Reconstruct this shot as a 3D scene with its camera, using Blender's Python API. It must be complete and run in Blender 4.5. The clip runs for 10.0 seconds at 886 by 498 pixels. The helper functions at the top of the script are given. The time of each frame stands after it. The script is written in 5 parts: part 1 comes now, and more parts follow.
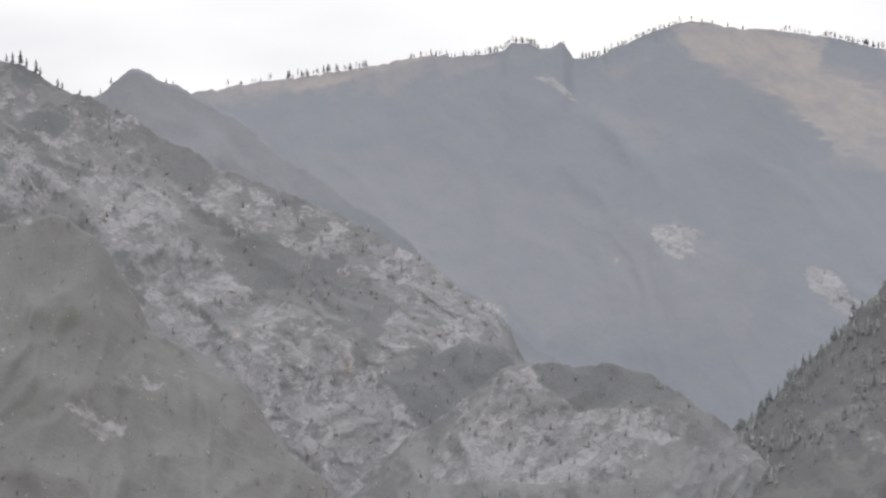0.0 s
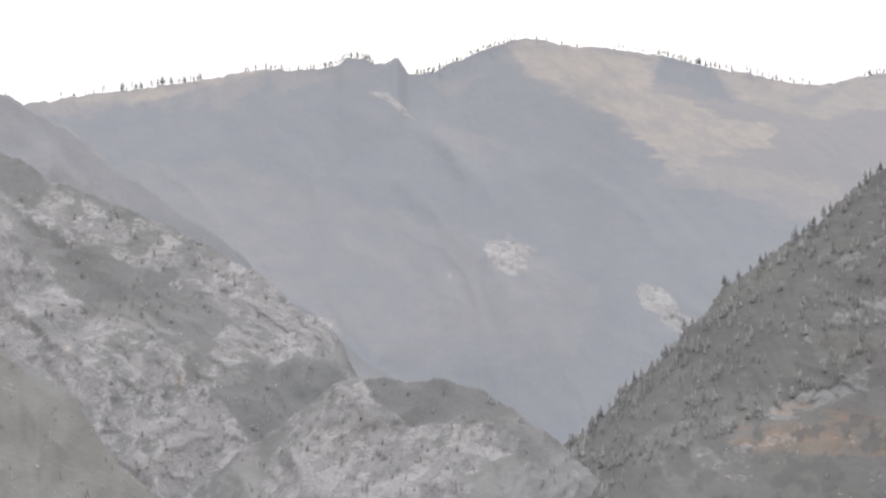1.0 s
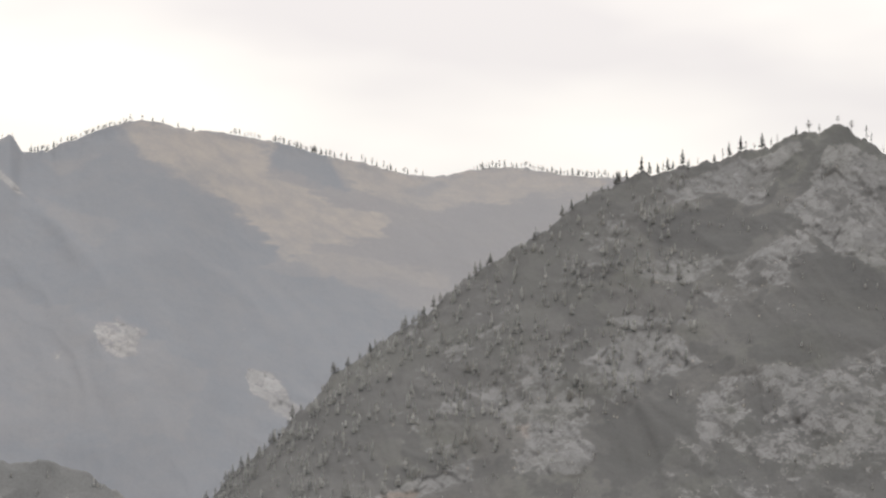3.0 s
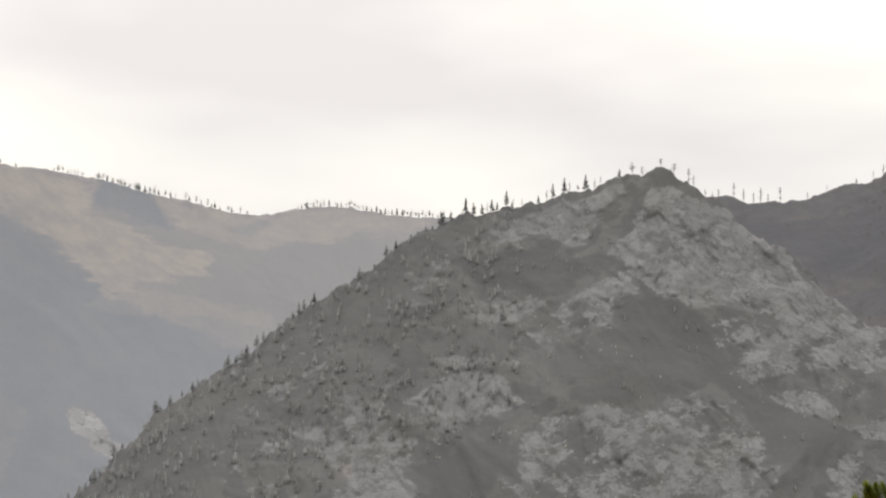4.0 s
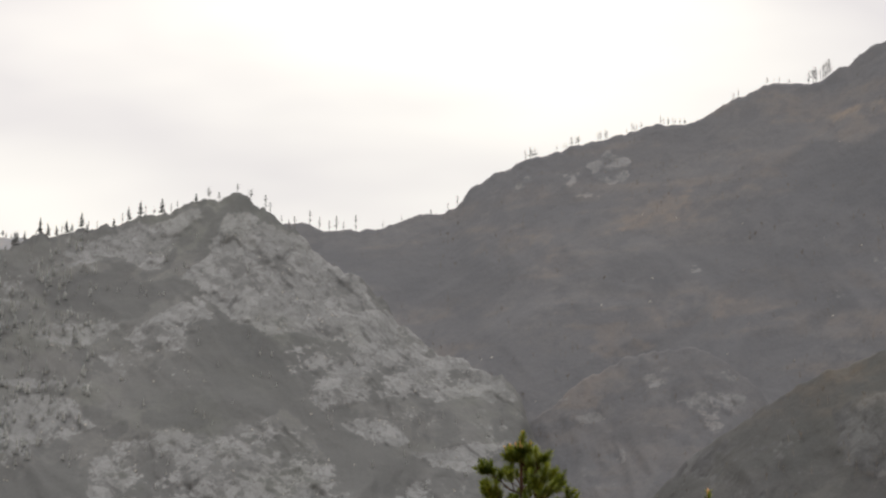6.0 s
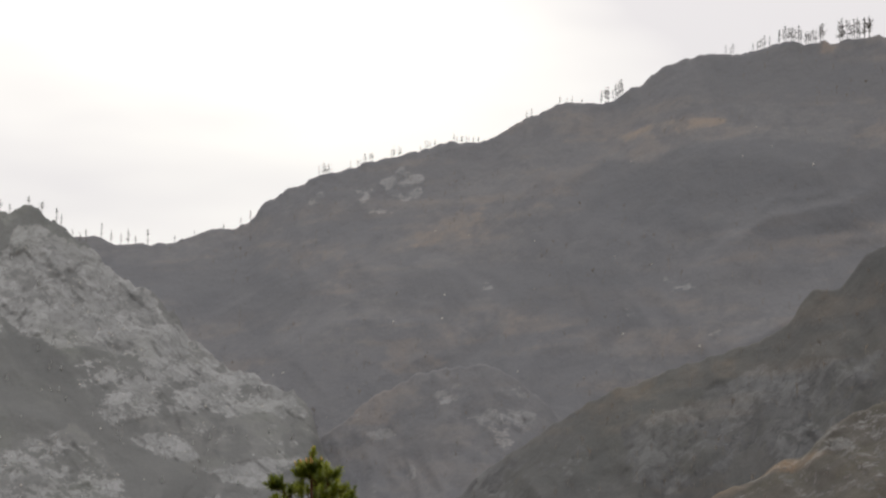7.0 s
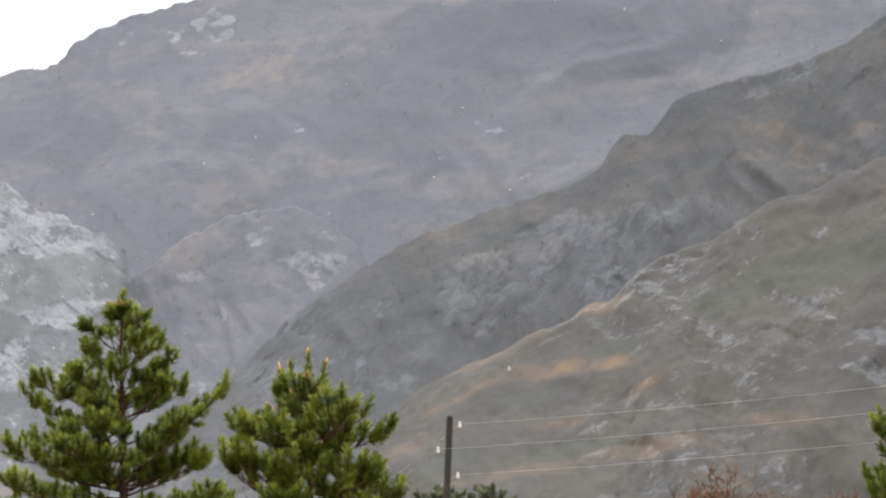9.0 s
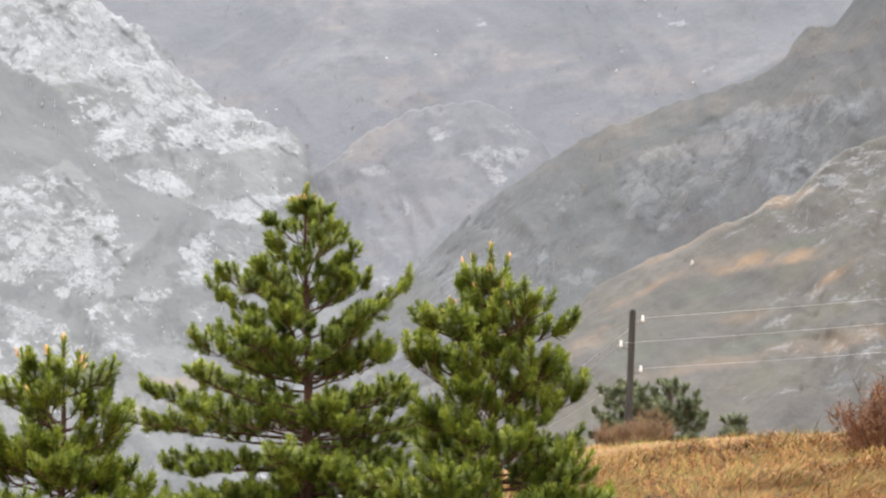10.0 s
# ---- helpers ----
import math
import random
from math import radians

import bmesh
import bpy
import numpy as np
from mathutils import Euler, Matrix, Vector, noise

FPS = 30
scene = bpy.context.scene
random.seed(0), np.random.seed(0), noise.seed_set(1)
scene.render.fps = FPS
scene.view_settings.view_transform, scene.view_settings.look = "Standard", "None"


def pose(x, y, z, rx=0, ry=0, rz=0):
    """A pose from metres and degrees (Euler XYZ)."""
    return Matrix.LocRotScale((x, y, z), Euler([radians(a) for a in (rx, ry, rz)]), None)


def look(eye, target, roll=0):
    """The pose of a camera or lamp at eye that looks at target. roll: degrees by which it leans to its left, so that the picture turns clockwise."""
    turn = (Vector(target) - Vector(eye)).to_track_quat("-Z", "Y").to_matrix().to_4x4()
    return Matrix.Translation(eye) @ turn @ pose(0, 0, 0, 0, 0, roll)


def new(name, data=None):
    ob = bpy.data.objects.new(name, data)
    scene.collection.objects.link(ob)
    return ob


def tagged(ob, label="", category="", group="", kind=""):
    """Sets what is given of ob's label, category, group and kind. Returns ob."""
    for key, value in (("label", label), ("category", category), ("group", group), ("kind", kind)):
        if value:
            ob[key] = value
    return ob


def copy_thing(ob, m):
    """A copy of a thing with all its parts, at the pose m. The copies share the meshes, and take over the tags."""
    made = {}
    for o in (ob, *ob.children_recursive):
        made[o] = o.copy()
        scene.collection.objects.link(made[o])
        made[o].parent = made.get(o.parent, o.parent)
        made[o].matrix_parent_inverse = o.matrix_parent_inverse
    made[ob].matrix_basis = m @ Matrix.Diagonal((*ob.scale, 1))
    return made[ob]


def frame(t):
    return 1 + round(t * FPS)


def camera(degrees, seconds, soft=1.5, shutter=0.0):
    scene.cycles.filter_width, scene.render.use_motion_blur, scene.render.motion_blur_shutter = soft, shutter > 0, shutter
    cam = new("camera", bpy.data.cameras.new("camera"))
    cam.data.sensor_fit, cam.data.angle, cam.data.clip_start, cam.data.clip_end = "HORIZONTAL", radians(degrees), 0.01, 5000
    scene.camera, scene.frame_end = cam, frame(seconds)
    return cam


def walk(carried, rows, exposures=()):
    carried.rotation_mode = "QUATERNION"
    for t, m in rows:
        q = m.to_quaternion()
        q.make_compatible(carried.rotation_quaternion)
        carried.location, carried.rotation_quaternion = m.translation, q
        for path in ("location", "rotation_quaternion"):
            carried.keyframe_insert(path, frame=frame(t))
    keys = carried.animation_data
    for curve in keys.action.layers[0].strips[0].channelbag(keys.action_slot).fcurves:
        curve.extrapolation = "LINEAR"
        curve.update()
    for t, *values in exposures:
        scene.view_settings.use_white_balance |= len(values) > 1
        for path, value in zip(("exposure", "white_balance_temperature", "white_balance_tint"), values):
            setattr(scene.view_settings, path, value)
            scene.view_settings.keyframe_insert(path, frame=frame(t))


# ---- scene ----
cam = camera(17.823, 10.0, soft=2.4)
EYE = (0.0, 0.0, 1.7)
# seconds, bearing, tilt, lean (degrees): a hand-held telephoto pan from one spot
TURNS = (
    (0.0, 0.000, 6.458, -0.307),
    (0.5, 1.712, 6.605, -0.201),
    (1.0, 3.401, 6.745, -0.216),
    (1.5, 5.214, 6.921, -0.000),
    (2.0, 7.309, 7.284, -0.066),
    (2.5, 9.494, 7.841, 0.039),
    (2.7, 10.281, 8.112, 0.228),
    (3.8, 14.085, 9.192, 0.221),
    (4.0, 14.935, 9.310, 0.254),
    (4.5, 17.348, 9.519, 0.226),
    (5.0, 19.689, 9.651, 0.184),
    (5.5, 21.713, 9.798, 0.150),
    (5.7, 22.446, 9.815, 0.039),
    (6.8, 27.114, 10.110, 0.326),
    (7.0, 27.914, 10.181, -0.008),
    (7.5, 29.808, 10.258, -0.073),
    (8.0, 31.672, 9.754, -0.203),
    (8.5, 32.250, 8.374, -0.237),
    (9.0, 31.775, 6.984, -0.257),
    (9.5, 30.357, 5.808, -0.150),
    (10.0, 28.050, 4.841, -0.019),
)
PATH = [(t, pose(*EYE, 0, 0, -b) @ pose(0, 0, 0, 90 + tilt) @ pose(0, 0, 0, 0, 0, lean)) for t, b, tilt, lean in TURNS]
EXPOSURES = ((0.0, -0.1, 5960, 10), (0.4, 0.17, 6080, 10), (1.0, 0.25, 6080, 10), (2.0, 0.1, 6270, 10), (2.7, -0.05, 6330, 9), (4.0, -0.13, 6330, 8), (5.5, -0.14, 6330, 8), (7.5, -0.1, 6150, 8), (8.0, -0.1, 5980, 8),
             (8.5, 0.36, 5790, 8), (9.0, 0.94, 5790, 8), (9.5, 1.25, 5850, 8), (10.0, 1.52, 5930, 8))
walk(cam, PATH, EXPOSURES)

# ---- sky and sun ----
SUN_BEARING, SUN_HEIGHT = 10.0, 40.0
world = bpy.data.worlds.new("sky")
scene.world = world
world.use_nodes = True
wn, wl = world.node_tree.nodes, world.node_tree.links
wn.clear()
sky = wn.new("ShaderNodeTexSky")
sky.sky_type, sky.sun_disc = "NISHITA", False
sky.sun_elevation, sky.sun_rotation = radians(SUN_HEIGHT), radians(SUN_BEARING)
bg_clear = wn.new("ShaderNodeBackground")
bg_clear.inputs[1].default_value = 0.03
wl.new(sky.outputs[0], bg_clear.inputs[0])
wtc = wn.new("ShaderNodeTexCoord")
wmap = wn.new("ShaderNodeMapping")
wmap.inputs["Location"].default_value = (0.35, 0.0, 0.55)
wmap.inputs["Scale"].default_value = (1.0, 1.0, 3.2)
wl.new(wtc.outputs["Generated"], wmap.inputs[0])
cloud = wn.new("ShaderNodeTexNoise")
cloud.inputs["Scale"].default_value, cloud.inputs["Detail"].default_value, cloud.inputs["Roughness"].default_value = 3.6, 4.0, 0.42
wl.new(wmap.outputs[0], cloud.inputs["Vector"])
ramp = wn.new("ShaderNodeValToRGB")
ramp.color_ramp.elements[0].position, ramp.color_ramp.elements[0].color = 0.42, (0.735, 0.638, 0.568, 1)
ramp.color_ramp.elements[1].position, ramp.color_ramp.elements[1].color = 0.66, (1.17, 1.053, 0.87, 1)
wl.new(cloud.outputs[0], ramp.inputs[0])
bg_cloud = wn.new("ShaderNodeBackground")
# an overcast sky is brighter overhead than at the horizon
wsep = wn.new("ShaderNodeSeparateXYZ")
wl.new(wtc.outputs["Generated"], wsep.inputs[0])
wgrad = wn.new("ShaderNodeMapRange")
wgrad.inputs["From Min"].default_value, wgrad.inputs["From Max"].default_value = 0.2, 1.0
wgrad.inputs["To Min"].default_value, wgrad.inputs["To Max"].default_value = 0.95, 2.05
wl.new(wsep.outputs[2], wgrad.inputs["Value"])
wl.new(wgrad.outputs[0], bg_cloud.inputs[1])
wl.new(ramp.outputs[0], bg_cloud.inputs[0])
wadd = wn.new("ShaderNodeAddShader")
wl.new(bg_clear.outputs[0], wadd.inputs[0])
wl.new(bg_cloud.outputs[0], wadd.inputs[1])
wout = wn.new("ShaderNodeOutputWorld")
wl.new(wadd.outputs[0], wout.inputs[0])

sun = new("sun", bpy.data.lights.new("sun", "SUN"))
sun.data.energy, sun.data.angle, sun.data.color = 0.5, radians(30), (1.0, 0.95, 0.88)
sb, sh = radians(SUN_BEARING), radians(SUN_HEIGHT)
sun.matrix_world = look((math.sin(sb) * math.cos(sh) * 900, math.cos(sb) * math.cos(sh) * 900, math.sin(sh) * 900), (0, 0, 0))

# ---- numbers: smooth noise for terrain ----
PERM = np.random.RandomState(7).permutation(256).astype(np.int32)
PERM = np.concatenate([PERM, PERM, PERM])
ANGLES = np.random.RandomState(8).uniform(0, 2 * math.pi, 256)
GX, GY = np.cos(ANGLES).astype(np.float32), np.sin(ANGLES).astype(np.float32)


def perlin(x, y, z):
    """Gradient noise of arrays, about -0.7 to 0.7; z only shifts the pattern."""
    x, y, z = np.broadcast_arrays(x, y, z)
    x, y = (x + 0.37 * z).astype(np.float32), (y + 0.61 * z).astype(np.float32)
    xi, yi = np.floor(x).astype(np.int32), np.floor(y).astype(np.int32)
    fx, fy = x - xi, y - yi
    u, v = (f * f * f * (f * (f * 6 - 15) + 10) for f in (fx, fy))
    xi, yi = xi & 255, yi & 255
    near, far_ = PERM[xi], PERM[xi + 1]
    total = np.zeros(x.shape, np.float32)
    for p, dx, wx in ((near, 0, 1 - u), (far_, 1, u)):
        for dy, wy in ((0, 1 - v), (1, v)):
            h = PERM[p + ((yi + dy) & 255)]
            total += (GX[h] * (fx - dx) + GY[h] * (fy - dy)) * wx * wy
    return total


def fbm(x, y, z, octaves=4, gain=0.5):
    total, amp = 0.0, 1.0
    for k in range(octaves):
        total = total + amp * perlin(x * 2 ** k + 13.7 * k, y * 2 ** k + 5.1 * k, z * 2 ** k + 9.3 * k)
        amp *= gain
    return total


def ridged(x, y, z, octaves=4, gain=0.5):
    """Sharp-crested noise, 0 to about 1."""
    total, amp, norm = 0.0, 1.0, 0.0
    for k in range(octaves):
        total = total + amp * (1 - np.abs(perlin(x * 2 ** k + 3.1 * k, y * 2 ** k + 7.7 * k, z * 2 ** k + 1.3 * k)) * 2.2)
        norm += amp
        amp *= gain
    return np.clip(total / norm, 0, 1.2)


def blocks(u, v, seed):
    """Broken rock: for each place its block's tilted face (about -1 to 1) and the distance to the nearest joint."""
    u, v = np.broadcast_arrays(u, v)
    u, v = u.astype(np.float32), v.astype(np.float32)
    iu, iv = np.floor(u).astype(np.int32), np.floor(v).astype(np.int32)
    best = np.full(u.shape, 9.0, np.float32)
    second, face = best.copy(), np.zeros(u.shape, np.float32)
    for du in (-1, 0, 1):
        for dv in (-1, 0, 1):
            h = PERM[PERM[(iu + du + seed) & 255] + ((iv + dv) & 255)]
            a, b = PERM[h] / 255.0, PERM[h + 1] / 255.0
            x, y = u - (iu + du + 0.1 + 0.8 * a), v - (iv + dv + 0.1 + 0.8 * b)
            dist = np.sqrt(x * x + y * y).astype(np.float32)
            near = dist < best
            second = np.where(near, best, np.minimum(second, dist))
            best = np.where(near, dist, best)
            plane = (PERM[h + 2] / 127.5 - 1) * 0.6 + x * (PERM[h + 3] / 127.5 - 1) * 0.9 + y * (PERM[h + 4] / 127.5 - 1.5) * 0.9
            face = np.where(near, plane, face)
    return face, second - best


def smooth(a, b, x):
    t = np.clip((x - a) / (b - a), 0, 1)
    return t * t * (3 - 2 * t)


def curve_of(points, x):
    """A soft line through (x, value) points."""
    px, py = np.array([p[0] for p in points], float), np.array([p[1] for p in points], float)
    slope = np.gradient(py, px) * 0.6
    k = np.clip(np.searchsorted(px, x) - 1, 0, len(px) - 2)
    h = px[k + 1] - px[k]
    t = np.clip((x - px[k]) / h, 0, 1)
    return (py[k] * (1 + 2 * t) * (1 - t) ** 2 + slope[k] * h * t * (1 - t) ** 2
            + py[k + 1] * t * t * (3 - 2 * t) + slope[k + 1] * h * t * t * (t - 1))


# ---- materials ----
def material(name, rough=0.9):
    m = bpy.data.materials.new(name)
    m.use_nodes = True
    b = m.node_tree.nodes["Principled BSDF"]
    b.inputs["Roughness"].default_value = rough
    b.inputs["Specular IOR Level"].default_value = 0.25
    return m, m.node_tree.nodes, m.node_tree.links, b


def noise_node(nodes, links, vector, scale, detail=4.0, rough=0.6):
    n = nodes.new("ShaderNodeTexNoise")
    n.inputs["Scale"].default_value, n.inputs["Detail"].default_value, n.inputs["Roughness"].default_value = scale, detail, rough
    links.new(vector, n.inputs["Vector"])
    return n.outputs[0]


def ramp_node(nodes, links, value, stops):
    r = nodes.new("ShaderNodeValToRGB")
    e = r.color_ramp.elements
    while len(e) < len(stops):
        e.new(0.5)
    for i, (p, c) in enumerate(stops):
        e[i].position = p
        e[i].color = (*c, 1) if len(c) == 3 else c
    links.new(value, r.inputs[0])
    return r.outputs[0]


def mix_node(nodes, links, factor, a, b, blend="MIX"):
    m = nodes.new("ShaderNodeMix")
    m.data_type, m.blend_type = "RGBA", blend
    for socket, value in ((m.inputs[0], factor), (m.inputs[6], a), (m.inputs[7], b)):
        if isinstance(value, bpy.types.NodeSocket):
            links.new(value, socket)
        elif isinstance(value, tuple):
            socket.default_value = (*value, 1)
        else:
            socket.default_value = value
    return m.outputs[2]


def threshold(nodes, links, value, lo, hi):
    n = nodes.new("ShaderNodeMapRange")
    n.interpolation_type = "SMOOTHSTEP"
    n.inputs["From Min"].default_value, n.inputs["From Max"].default_value = lo, hi
    links.new(value, n.inputs["Value"])
    return n.outputs[0]


def grey_steps(lo, hi):
    return ((lo, (0, 0, 0)), (hi, (1, 1, 1)))


def mountain_material(name, turf, turf_dark, rock, rock_dark, dry, wood, size=1.0, bump=1.0, upright=0.6, green=0.0, grit=0.1):
    """Hillside: turf with patches of bare rock, dry grass and woods, by the terrain's own masks."""
    m, nodes, links, b = material(name, 0.95)
    pos = nodes.new("ShaderNodeNewGeometry").outputs["Position"]
    att = {}
    for key in ("rock", "dry", "wood", "joint"):
        a = nodes.new("ShaderNodeAttribute")
        a.attribute_name = key
        att[key] = a.outputs["Fac"]
    broad = noise_node(nodes, links, pos, 0.012 / size, 5, 0.62)
    mid = noise_node(nodes, links, pos, 0.06 / size, 5, 0.65)
    fine = noise_node(nodes, links, pos, 0.35 / size, 3, 0.6)
    stretched = nodes.new("ShaderNodeMapping")
    stretched.inputs["Scale"].default_value = (1.0, 1.0, upright)
    links.new(pos, stretched.inputs[0])
    streak = noise_node(nodes, links, stretched.outputs[0], 0.11 / size, 5, 0.7)
    c = mix_node(nodes, links, ramp_node(nodes, links, broad, grey_steps(0.38, 0.62)), turf_dark, turf)
    c = mix_node(nodes, links, ramp_node(nodes, links, streak, ((0.38, (0.75, 0.75, 0.75)), (0.56, (0, 0, 0)))), c, turf_dark)
    c = mix_node(nodes, links, ramp_node(nodes, links, fine, ((0.35, (0, 0, 0)), (0.68, (0.6, 0.6, 0.6)))), c, turf_dark)
    olive = noise_node(nodes, links, pos, 0.021 / size, 4, 0.6)
    c = mix_node(nodes, links, ramp_node(nodes, links, olive, ((0.45, (0, 0, 0)), (0.64, (green, green, green)))), c, (turf[0] * 0.9, turf[1] * 0.98, turf[2] * 0.84))
    c = mix_node(nodes, links, att["dry"], c, mix_node(nodes, links, ramp_node(nodes, links, mid, grey_steps(0.35, 0.65)), turf, dry))
    woods = mix_node(nodes, links, ramp_node(nodes, links, mid, grey_steps(0.35, 0.7)), wood, tuple(0.7 * w + 0.3 * t for w, t in zip(wood, turf)))
    c = mix_node(nodes, links, att["wood"], c, woods)
    # broken limestone: faces of their own tone, thin dark joints, ledges of turf and pale flecks
    shifted = nodes.new("ShaderNodeVectorMath")
    shifted.operation = "MULTIPLY_ADD"
    wobble = nodes.new("ShaderNodeTexNoise")
    wobble.inputs["Scale"].default_value, wobble.inputs["Detail"].default_value = 0.09 / size, 4.0
    links.new(pos, wobble.inputs["Vector"])
    links.new(wobble.outputs["Color"], shifted.inputs[0])
    shifted.inputs[1].default_value = (14 * size, 14 * size, 14 * size)
    links.new(pos, shifted.inputs[2])
    laid = nodes.new("ShaderNodeMapping")
    laid.inputs["Rotation"].default_value = (0.5, 0.35, 0.4)
    laid.inputs["Scale"].default_value = (1.0, 1.0, min(0.75, 1.3 * upright))
    links.new(shifted.outputs[0], laid.inputs[0])
    faces = []
    for scale in (0.085, 0.26):
        cell = nodes.new("ShaderNodeTexVoronoi")
        cell.inputs["Scale"].default_value = scale / size
        links.new(laid.outputs[0], cell.inputs["Vector"])
        edge = nodes.new("ShaderNodeTexVoronoi")
        edge.feature = "DISTANCE_TO_EDGE"
        edge.inputs["Scale"].default_value = scale / size
        links.new(laid.outputs[0], edge.inputs["Vector"])
        faces.append((cell.outputs["Color"], edge.outputs["Distance"]))
    split = nodes.new("ShaderNodeSeparateColor")
    links.new(mix_node(nodes, links, 0.18, faces[0][0], faces[1][0]), split.inputs[0])
    stone = mix_node(nodes, links, ramp_node(nodes, links, split.outputs[0], grey_steps(0.2, 0.65)), rock_dark, rock)
    stone = mix_node(nodes, links, ramp_node(nodes, links, mid, ((0.36, (0.45, 0.45, 0.45)), (0.54, (0, 0, 0)))), stone, rock_dark)
    stone = mix_node(nodes, links, ramp_node(nodes, links, streak, ((0.36, (0.6, 0.6, 0.6)), (0.5, (0, 0, 0)))), stone, tuple(0.85 * v for v in rock_dark))
    for (_, edge), reach, weight in ((faces[0], 0.06, 0.85), (faces[1], 0.08, 0.35)):
        seam = mix_node(nodes, links, 1.0, ramp_node(nodes, links, edge, ((0.0, (weight, weight, weight)), (reach, (0, 0, 0)))), ramp_node(nodes, links, fine, grey_steps(0.4, 0.6)), "MULTIPLY")
        stone = mix_node(nodes, links, seam, stone, tuple(0.55 * v for v in rock_dark))
    stone = mix_node(nodes, links, ramp_node(nodes, links, att["joint"], ((0.1, (0, 0, 0)), (1.0, (0.3, 0.3, 0.3)))), stone, tuple(0.6 * v for v in rock_dark))
    stone = mix_node(nodes, links, ramp_node(nodes, links, fine, ((0.62, (0, 0, 0)), (0.7, (0.45, 0.45, 0.45)))), stone, tuple(min(0.6, 1.3 * v) for v in rock))
    lichen = ramp_node(nodes, links, olive, ((0.5, (0, 0, 0)), (0.66, (green, green, green))))
    stone = mix_node(nodes, links, lichen, stone, tuple(0.5 * v + 0.5 * w for v, w in zip(rock_dark, (turf[0] * 0.95, turf[1], turf[2] * 0.82))))
    stone = mix_node(nodes, links, mix_node(nodes, links, 1.0, att["dry"], (0.75, 0.75, 0.75), "MULTIPLY"), stone, tuple(0.55 * v + 0.75 * w for v, w in zip(rock, dry)))
    crevice = noise_node(nodes, links, laid.outputs[0], 0.05 / size, 5, 0.6)
    stone = mix_node(nodes, links, ramp_node(nodes, links, crevice, ((0.38, (0.9, 0.9, 0.9)), (0.46, (0, 0, 0)))), stone, turf_dark)
    total = att["rock"]
    for source, weight in ((mid, 1.2), (fine, 0.9), (streak, 1.2)):
        step = nodes.new("ShaderNodeMath")
        step.operation = "MULTIPLY_ADD"
        links.new(source, step.inputs[0])
        step.inputs[1].default_value = weight
        links.new(total, step.inputs[2])
        total = step.outputs[0]
    c = mix_node(nodes, links, threshold(nodes, links, total, 2.1, 2.26), c, stone)
    speck = noise_node(nodes, links, pos, 0.9 / size, 3, 0.75)
    c = mix_node(nodes, links, 1.0, c, ramp_node(nodes, links, speck, ((0.36, (1 - grit,) * 3), (0.5, (1.0, 1.0, 1.0)), (0.66, (1 + grit,) * 3))), "MULTIPLY")
    links.new(c, b.inputs["Base Color"])
    bm_ = nodes.new("ShaderNodeBump")
    bm_.inputs["Strength"].default_value, bm_.inputs["Distance"].default_value = 0.34 * bump, 5.0 * size
    links.new(crevice, bm_.inputs["Height"])
    links.new(bm_.outputs[0], b.inputs["Normal"])
    return m


# ---- terrain ----
def polar(bearing, distance, z):
    a = np.radians(bearing)
    return np.stack([np.sin(a) * distance, np.cos(a) * distance, z + 0 * a], -1)


def grid_object(name, points, mat, masks=None):
    """A sheet from a rows x columns x 3 array of points."""
    r, c = points.shape[:2]
    me = bpy.data.meshes.new(name)
    i = np.arange(r * c).reshape(r, c)
    quads = np.stack([i[:-1, :-1], i[:-1, 1:], i[1:, 1:], i[1:, :-1]], -1).reshape(-1, 4)
    me.vertices.add(r * c)
    me.vertices.foreach_set("co", points.astype(np.float32).ravel())
    me.loops.add(quads.size)
    me.loops.foreach_set("vertex_index", quads.astype(np.int32).ravel())
    me.polygons.add(len(quads))
    me.polygons.foreach_set("loop_start", np.arange(0, quads.size, 4, dtype=np.int32))
    me.update(calc_edges=True)
    me.validate()
    for key, values in (masks or {}).items():
        a = me.attributes.new(key, "FLOAT", "POINT")
        a.data.foreach_set("value", values.astype(np.float32).ravel())
    me.materials.append(mat)
    me.shade_smooth()
    return new(name, me)


